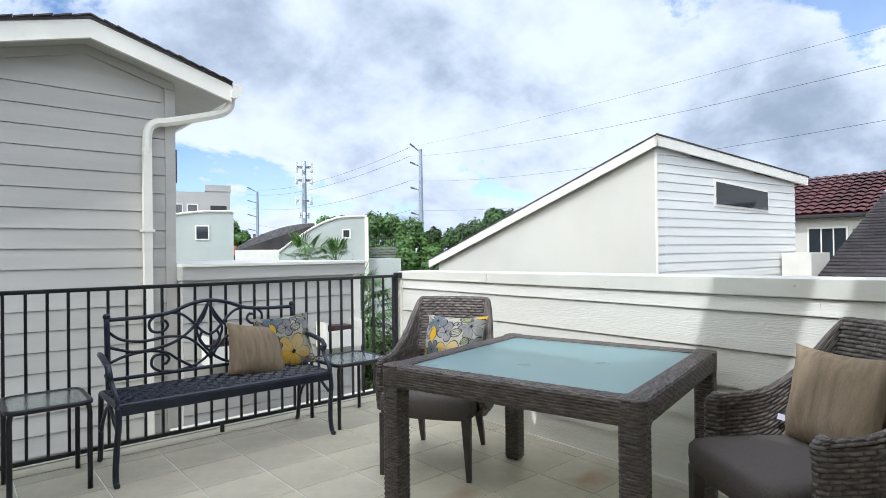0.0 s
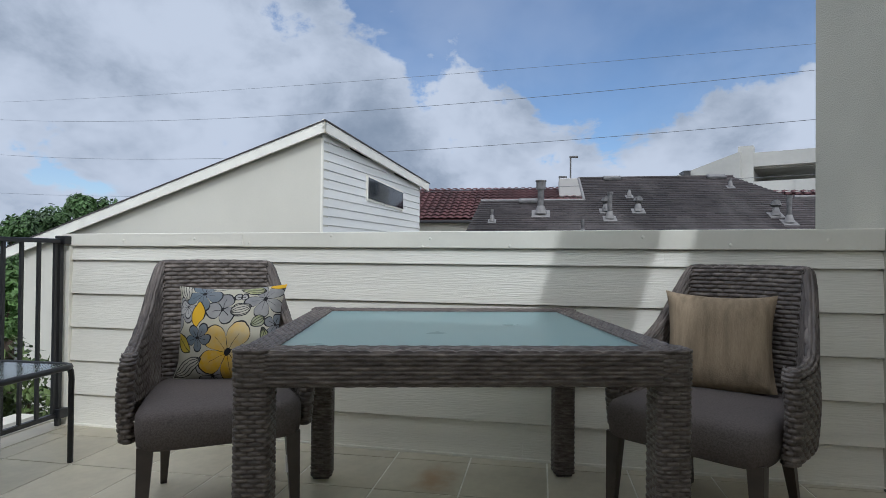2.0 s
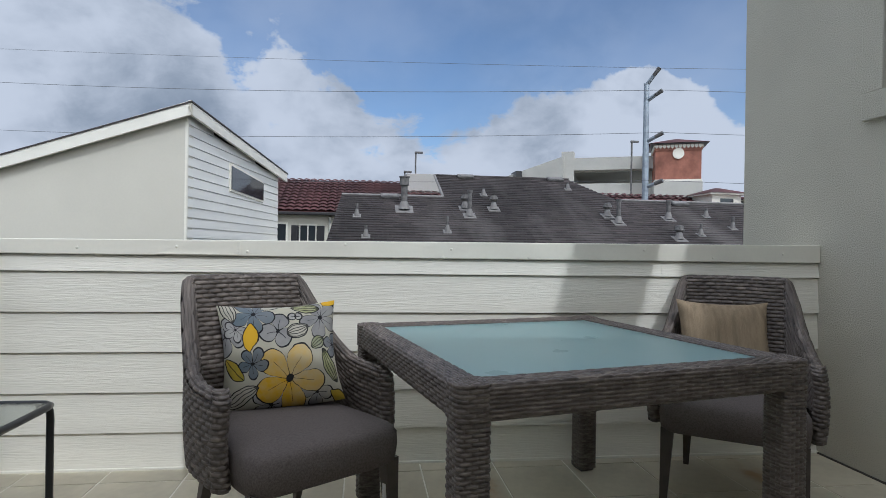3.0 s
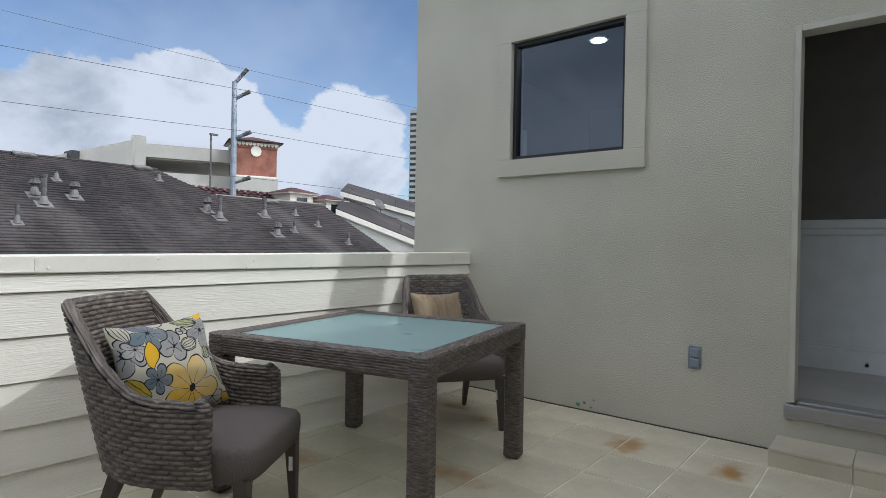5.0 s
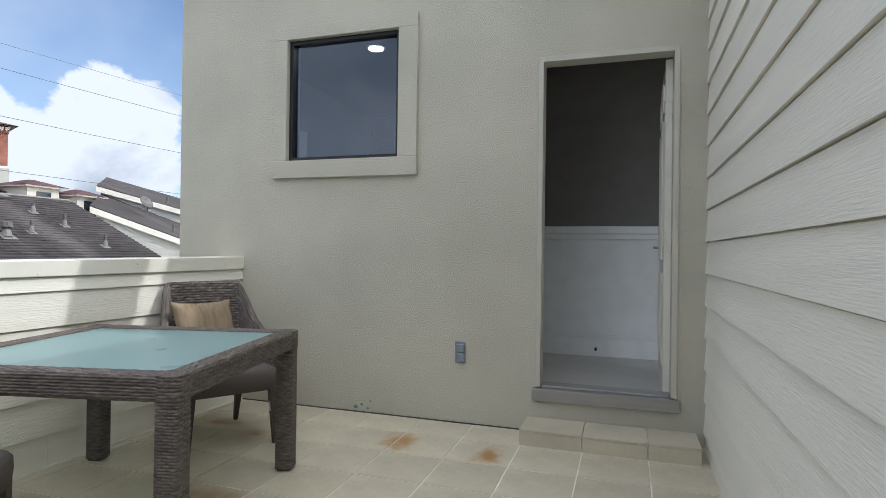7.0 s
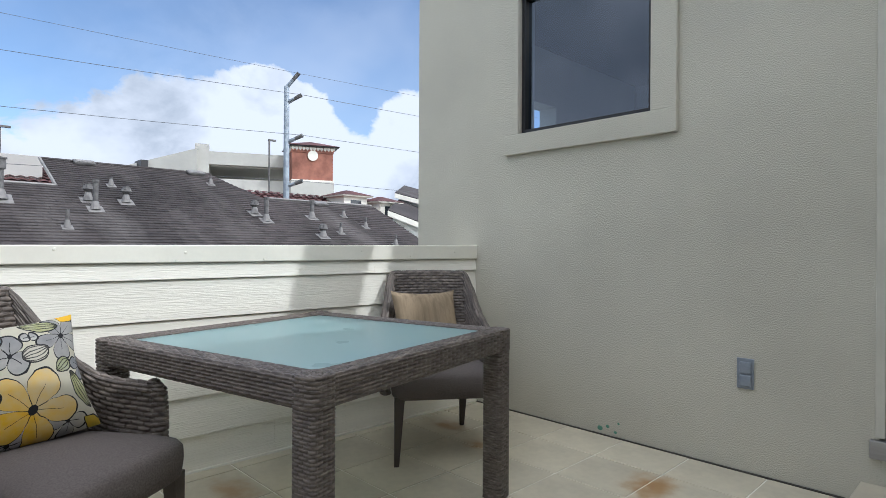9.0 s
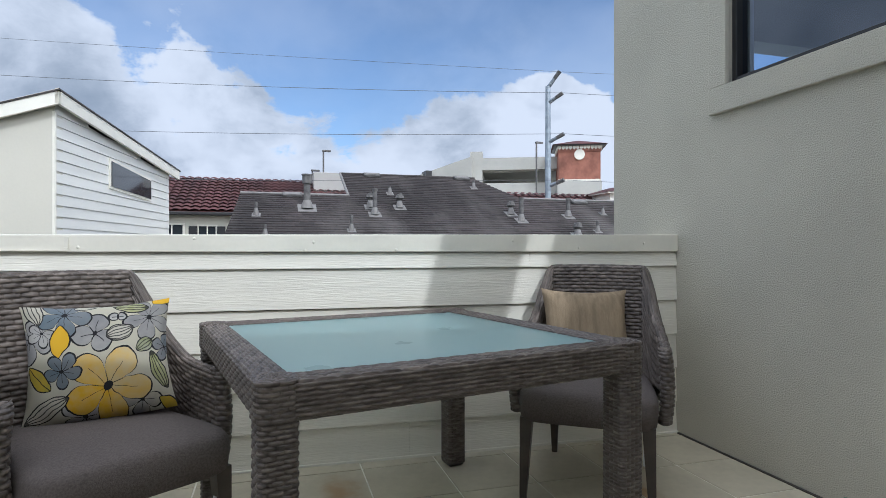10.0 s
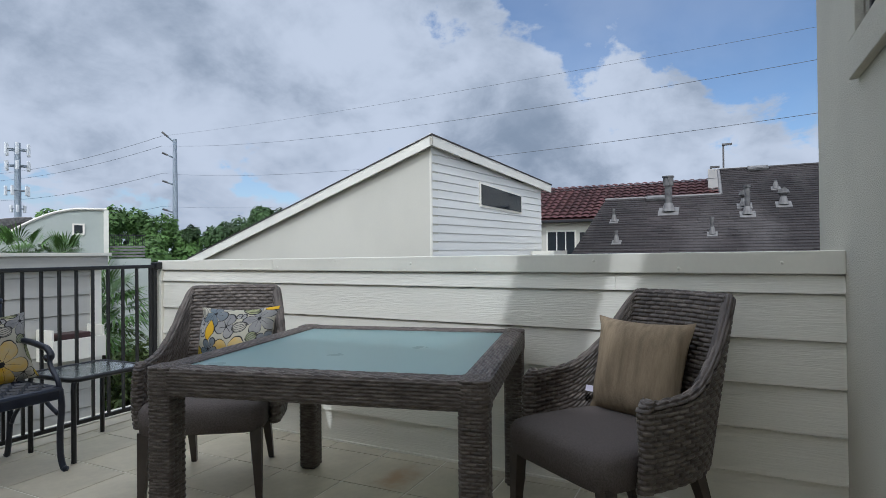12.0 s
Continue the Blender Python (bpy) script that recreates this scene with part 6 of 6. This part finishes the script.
# cell tower
cell = thing("cell_tower", Matrix.Translation((36.9, 71.1, 0)), label="grey cell tower mast with clustered white antenna panels", category="tower")
bm = bmesh.new()
tube(bm, [(0, 0, -8), (0, 0, 14.0)], [0.45, 0.28], 10)
part("mast", bm, STEEL, cell)
for z, n, rr_, hh in ((13.2, 6, 1.15, 1.3), (11.4, 6, 1.15, 1.0), (8.6, 5, 1.1, 1.1), (6.6, 3, 0.7, 0.8)):
    bm = bmesh.new()
    for k in range(n):
        a0, a1 = 2 * math.pi * k / n, 2 * math.pi * (k + 1) / n
        tube(bm, [(rr_ * math.cos(a0), rr_ * math.sin(a0), z), (rr_ * math.cos(a1), rr_ * math.sin(a1), z)], 0.06, 5)
        tube(bm, [(0, 0, z), (rr_ * math.cos(a0), rr_ * math.sin(a0), z)], 0.05, 5)
    part("platform", bm, STEEL, cell)
    for k in range(n):
        a0 = 2 * math.pi * k / n
        c = Vector((rr_ * math.cos(a0), rr_ * math.sin(a0), z))
        part("antenna", boxes((c - Vector((0.13, 0.13, hh / 2)), c + Vector((0.13, 0.13, hh / 2))), bevel=0.03), WHITE_PAINT, cell)

# northern neighbours
gb = thing("green_box_house", pose(8.1, 28.9, 0, 0, 0, -18), label="pale green stucco house with a curved parapet and square window", category="house")
bm = bmesh.new()
arc = [(2.75 * i / 12, 3.2 + 0.22 * math.sin(math.pi / 2 * min(1, (i / 12) * 1.3 + 0.05))) for i in range(13)]
prism(bm, [(-3.0, -8), (2.75, -8)] + arc[::-1] + [(-3.0, 2.6)], 0, 4, "y")
part("wall", bm, GREEN_STUCCO, gb)
window_part(gb, Matrix.Translation((1.32, 0, 2.07)), 0.52, 0.6)
bm = bmesh.new()
tube(bm, [(a, -0.03, b) for a, b in [(-3, 2.6)] + arc], 0.06, 6)
part("coping", bm, TRIM, gb)
gr = thing("grey_block_house", pose(12.2, 43.4, 0, 0, 0, -18), label="warm grey stucco block with a taller stair head", category="house")
part("wall", boxes(((-6, 0, -8), (2.2, 6, 5.9))), GREY_STUCCO, gr)
part("wall", boxes(((2.2, -0.2, -8), (3.85, 6, 6.35))), GREY_STUCCO, gr)
part("cap", boxes(((2.15, -0.25, 5.95), (3.9, 6, 6.4))), GREY_STUCCO, gr)
for x in (0.3, 1.3):
    window_part(gr, Matrix.Translation((x, 0, 4.1)), 0.62, 0.85)
# solid black block painted in for the shaded inside of the stair head
part("opening", boxes(((2.5, -0.22, 4.2), (3.6, 0.3, 4.9))), BLACK_FRAME, gr)

vb = thing("vaulted_house", pose(14.4, 37.5, 0, 0, 0, -24), label="house with a curved grey metal roof over pale walls", category="house")
arc = [(5.2 * i / 14, 1.75 + 1.65 * math.sin(math.pi / 2 * i / 14) ** 0.9) for i in range(15)]
bm = bmesh.new()
prism(bm, [(0, -8), (5.2, -8), (5.2, 1.6), (0, 1.6)], 0, 5, "y")
part("wall", bm, TRIM, vb)
bm = bmesh.new()
prism(bm, [(0, 1.62)] + arc + [(5.2, 1.62)], 0.4, 5, "y")
part("roof", bm, VENT, vb)
bm = bmesh.new()
prism(bm, [(0.2, 1.62), (5.2, 1.62), (5.2, 3.3)], 0.1, 0.42, "y")
part("front_roof", bm, SHINGLE, vb)
for k in range(1, 6):
    bm = bmesh.new()
    tube(bm, [(a, 0.3 + 0.75 * k, b + 0.02) for a, b in arc], 0.05, 5)
    part("roof_seam", bm, FLASH, vb)
part("clay_roof", boxes(((-0.7, 0.5, 1.2), (0.1, 3, 1.9))), material("orange_clay_tile", (0.5, 0.16, 0.08), 0.8), vb)
for x in (1.1, 1.6):
    part("vent_pipe", boxes(((x, 1.0, 1.8), (x + 0.2, 1.2, 2.7))), VENT, vb)

cv = thing("curved_green_house", pose(10.6, 22.75, 0, 0, 0, -28.5), label="pale green stucco house with a sweeping curved parapet", category="house")
arc = [(3.72 * i / 16, 1.35 + 1.5 * math.sin(math.pi / 2 * min(1.0, i / 13)) ** 1.0) for i in range(17)]
bm = bmesh.new()
prism(bm, [(0, -8), (3.72, -8)] + arc[::-1], 0, 5, "y")
part("wall", bm, GREEN_STUCCO, cv)
bm = bmesh.new()
tube(bm, [(a, -0.03, b + 0.03) for a, b in arc], 0.05, 6)
part("coping", bm, TRIM, cv)
window_part(cv, Matrix.Translation((2.83, 0, 1.98)), 0.26, 0.3)
part("corner", boxes(((3.62, -0.06, -8), (3.78, 0.2, 2.85))), TRIM, cv)
part("balcony_wall", boxes(((3.72, 0.3, -8), (5.25, 4, 1.03))), GREEN_STUCCO, cv)
for z in (1.1, 1.22, 1.34, 1.46):
    part("slat", boxes(((3.85, 0.35, z), (5.05, 0.4, z + 0.07))), FLASH, cv)
bm = bmesh.new()
for k in range(16):
    box(bm, (3.85 + 0.08 * k, 0.5, 1.5), (3.87 + 0.08 * k, 0.52, 1.95))
box(bm, (3.83, 0.48, 1.93), (5.1, 0.54, 1.97))
part("balcony_rail", bm, BLACK_FRAME, cv)


# trees
def leaf_cloud(clumps, per, size, rng, squash=0.8):
    verts, faces = [], []
    for c, r in clumps:
        for _ in range(per):
            v = Vector((rng.gauss(0, 1), rng.gauss(0, 1), rng.gauss(0, 1) * squash)).normalized() * r * (0.45 + 0.6 * rng.random() ** 0.6)
            p = Vector(c) + v
            n = (v.normalized() + Vector((rng.uniform(-1, 1), rng.uniform(-1, 1), rng.uniform(-0.3, 1.2)))).normalized()
            t = n.cross(Vector((rng.uniform(-1, 1), rng.uniform(-1, 1), rng.uniform(-1, 1)))).normalized()
            b = n.cross(t)
            s = size * rng.uniform(0.6, 1.3)
            o = len(verts)
            verts += [p - t * s, p + b * s * 0.45 + n * s * 0.12, p + t * s, p - b * s * 0.45 + n * s * 0.12]
            faces.append((o, o + 1, o + 2, o + 3))
    return [tuple(v) for v in verts], faces


def tree(x, y, top, spread, seed, mat=LEAF, size=0.16, per=260, label="leafy green tree beyond the houses"):
    rng = random.Random(seed)
    tr = thing("tree", Matrix.Translation((x, y, -8)), label=label, category="tree", group="trees behind the houses")
    H = top + 8
    bm = bmesh.new()
    tube(bm, [(0, 0, 0), (0.1, 0.05, H * 0.35), (0, 0.1, H * 0.6)], [0.3, 0.22, 0.14], 9)
    clumps = []
    for k in range(26):
        a = rng.uniform(0, 2 * math.pi)
        rr2 = spread * rng.random() ** 0.6
        h = H - spread * 0.25 - rng.random() ** 1.3 * spread * 1.5
        edge = 1 - 0.55 * max(0, (h - (H - spread)) / spread)
        c = (rr2 * edge * math.cos(a), rr2 * edge * math.sin(a), h)
        clumps.append((c, spread * rng.uniform(0.16, 0.32)))
        if k % 3 == 0:
            tube(bm, [(0, 0.05, H * rng.uniform(0.4, 0.58)), (c[0] * 0.5, c[1] * 0.5, h * 0.8), c], [0.1, 0.06, 0.02], 5)
    part("trunk", bm, BARK, tr)
    v, f = leaf_cloud(clumps, per, size, rng)
    mesh_part("crown", v, f, mat, tr, "stuff")


for i, (x, y, top, spread) in enumerate(((20.4, 34.0, 3.9, 2.6), (22.6, 32.5, 4.1, 2.6), (24.5, 32.0, 3.7, 2.4), (26.3, 29.5, 3.4, 2.4), (28.4, 28.0, 4.35, 2.2), (30.4, 26.3, 4.2, 2.6), (33.0, 24.5, 3.8, 2.6),
                                         (13.0, 40.0, 3.0, 1.8), (14.9, 39.5, 3.6, 1.8), (19.4, 27.5, 2.0, 2.4), (17.6, 21.2, 0.6, 1.8))):
    tree(x, y, top, spread, 20 + i, LEAF_DARK if i in (4, 5, 6, 3) else LEAF, per=300)


def palm(x, y, z, seed, r=1.1, n=26, label="fan palm with spiky green fronds"):
    rng = random.Random(seed)
    pm = thing("palm", Matrix.Translation((x, y, 0)), label=label, category="palm", group="fan palms")
    bm = bmesh.new()
    tube(bm, [(0, 0, -8), (0.05, 0, z - 0.5), (0, 0, z)], [0.16, 0.14, 0.11], 9)
    part("trunk", bm, BARK, pm)
    for k in range(n):
        a = 2 * math.pi * k / n * 2.4 + rng.random()
        el = rng.uniform(-0.5, 1.3)
        verts, faces = [], []
        d0 = Vector((math.cos(a) * math.cos(el), math.sin(a) * math.cos(el), math.sin(el)))
        hub = d0 * r * 0.5
        side = d0.cross(Vector((0, 0, 1))).normalized()
        o = len(verts)
        verts += [tuple(-side * 0.012), tuple(side * 0.012), tuple(hub + side * 0.012), tuple(hub - side * 0.012)]
        faces.append((0, 1, 2, 3))
        for j in range(15):
            t = (j / 14 - 0.5) * 2.5
            dd = (d0 * math.cos(t) + side * math.sin(t)).normalized()
            tip = hub + dd * r * (0.62 - 0.1 * abs(t)) - Vector((0, 0, 0.16 * r * (0.5 + abs(t) * 0.5)))
            midp = hub + dd * r * 0.34
            w = dd.cross(Vector((0, 0, 1))).normalized() * 0.02 * r
            o = len(verts)
            verts += [tuple(hub), tuple(midp + w), tuple(tip), tuple(midp - w)]
            faces.append((o, o + 1, o + 2, o + 3))
        ob = mesh_part("frond", verts, faces, LEAF, pm)
        ob.location = (0, 0, z)


palm(9.5, 18.2, 0.95, 3, 1.25)
palm(10.75, 18.3, 0.9, 5, 1.1)
palm(4.75, 7.6, 0.35, 7, 0.85, 42)
palm(5.05, 8.3, -0.1, 9, 0.85, 42)
rng = random.Random(77)
bush = thing("hedge", label="dense yellow-green shrubs below the railing", category="shrub")
cl = [((4.4 + rng.uniform(0, 2.6), 5.4 + rng.uniform(0, 4.5), -0.35 - rng.random() * 1.7), rng.uniform(0.35, 0.55)) for _ in range(60)]
cl += [((rng.uniform(4.35, 5.3), rng.uniform(6.5, 7.9), rng.uniform(-1.5, -0.05)), rng.uniform(0.25, 0.42)) for _ in range(30)]
v, f = leaf_cloud(cl, 190, 0.05, rng)
mesh_part("foliage", v, f, material("yellow_green_leaves", (0.10, 0.14, 0.035), 0.6, vary=0.35, scale=2.0, fine=15, bump=0), bush, "stuff")
bm = bmesh.new()
for c, r in cl[::3]:
    tube(bm, [(c[0], c[1], -8), c], [0.05, 0.02], 5)
part("stems", bm, BARK, bush)

# ---------- floor tiles, last ----------
def tile_material():
    mt = material("beige_terrace_tile", (0.545, 0.495, 0.375), 0.45, vary=0.10, scale=2.6, fine=30, bump=0.1, per_object=0.045)
    nt = mt.node_tree
    b = nt.nodes["Principled BSDF"]
    hsv = nt.nodes[mt["hsv"]]
    geo = nt.nodes.new("ShaderNodeNewGeometry")
    n = nt.nodes.new("ShaderNodeTexNoise")
    n.inputs["Scale"].default_value, n.inputs["Detail"].default_value = 9.0, 5.0
    nt.links.new(geo.outputs["Position"], n.inputs["Vector"])
    col = hsv.outputs["Color"]
    # rust stains at their own places: centre, half sizes, strength
    for x, y, rx, ry, k in ((1.42, 0.50, 0.17, 0.22, 0.9), (0.84, 0.56, 0.12, 0.2, 0.98), (2.72, 0.55, 0.22, 0.10, 0.8), (2.36, 0.66, 0.13, 0.10, 0.75), (2.72, 1.93, 0.20, 0.12, 0.7), (1.95, 1.55, 0.3, 0.12, 0.7), (2.05, 2.25, 0.18, 0.1, 0.5)):
        d = nt.nodes.new("ShaderNodeVectorMath")
        d.operation = 'SUBTRACT'
        nt.links.new(geo.outputs["Position"], d.inputs[0])
        d.inputs[1].default_value = (x, y, 0)
        s = nt.nodes.new("ShaderNodeVectorMath")
        s.operation = 'MULTIPLY'
        nt.links.new(d.outputs[0], s.inputs[0])
        s.inputs[1].default_value = (1 / rx, 1 / ry, 0)
        ln = nt.nodes.new("ShaderNodeVectorMath")
        ln.operation = 'LENGTH'
        nt.links.new(s.outputs[0], ln.inputs[0])
        ad = nt.nodes.new("ShaderNodeMath")
        ad.operation = 'MULTIPLY_ADD'
        nt.links.new(n.outputs["Fac"], ad.inputs[0])
        ad.inputs[1].default_value = 1.5
        nt.links.new(ln.outputs["Value"], ad.inputs[2])
        mr = nt.nodes.new("ShaderNodeMapRange")
        mr.interpolation_type = 'SMOOTHSTEP'
        for key, val in zip(("From Min", "From Max", "To Min", "To Max"), (0.75, 1.75, k, 0.0)):
            mr.inputs[key].default_value = val
        nt.links.new(ad.outputs[0], mr.inputs["Value"])
        mx = nt.nodes.new("ShaderNodeMix")
        mx.data_type = 'RGBA'
        nt.links.new(mr.outputs["Result"], mx.inputs["Factor"])
        nt.links.new(col, mx.inputs["A"])
        mx.inputs["B"].default_value = (0.33, 0.17, 0.045, 1)
        col = mx.outputs["Result"]
    nt.links.new(col, b.inputs["Base Color"])
    return mt


TERRACE_TILE = tile_material()
PX, PY, GAP = 0.374, 0.366, 0.007
meshes = {}
i = -1
while -0.05 + PX * i < EX + 0.12:
    x0, x1 = -0.05 + PX * i + GAP / 2, -0.05 + PX * (i + 1) - GAP / 2
    x0, x1 = max(x0, WX + 0.006), min(x1, EX + 0.14)
    j = 0
    while PY * j - 0.03 < RY - 0.05:
        y0, y1 = PY * j - 0.03 + GAP / 2, PY * (j + 1) - 0.03 - GAP / 2
        y0, y1 = max(y0, 0.016), min(y1, RY - 0.053)
        if x1 - x0 > 0.02 and y1 - y0 > 0.02:
            key = (round(x1 - x0, 3), round(y1 - y0, 3))
            if key not in meshes:
                t = part("tile", boxes(((0, 0, -0.011), (x1 - x0, y1 - y0, 0.0)), bevel=0.0018), TERRACE_TILE, floor)
                meshes[key] = t.data
            else:
                t = new("tile", meshes[key])
                t.parent = floor
            t.location = (x0, y0, random.uniform(-0.0006, 0.0006))
        j += 1
    i += 1
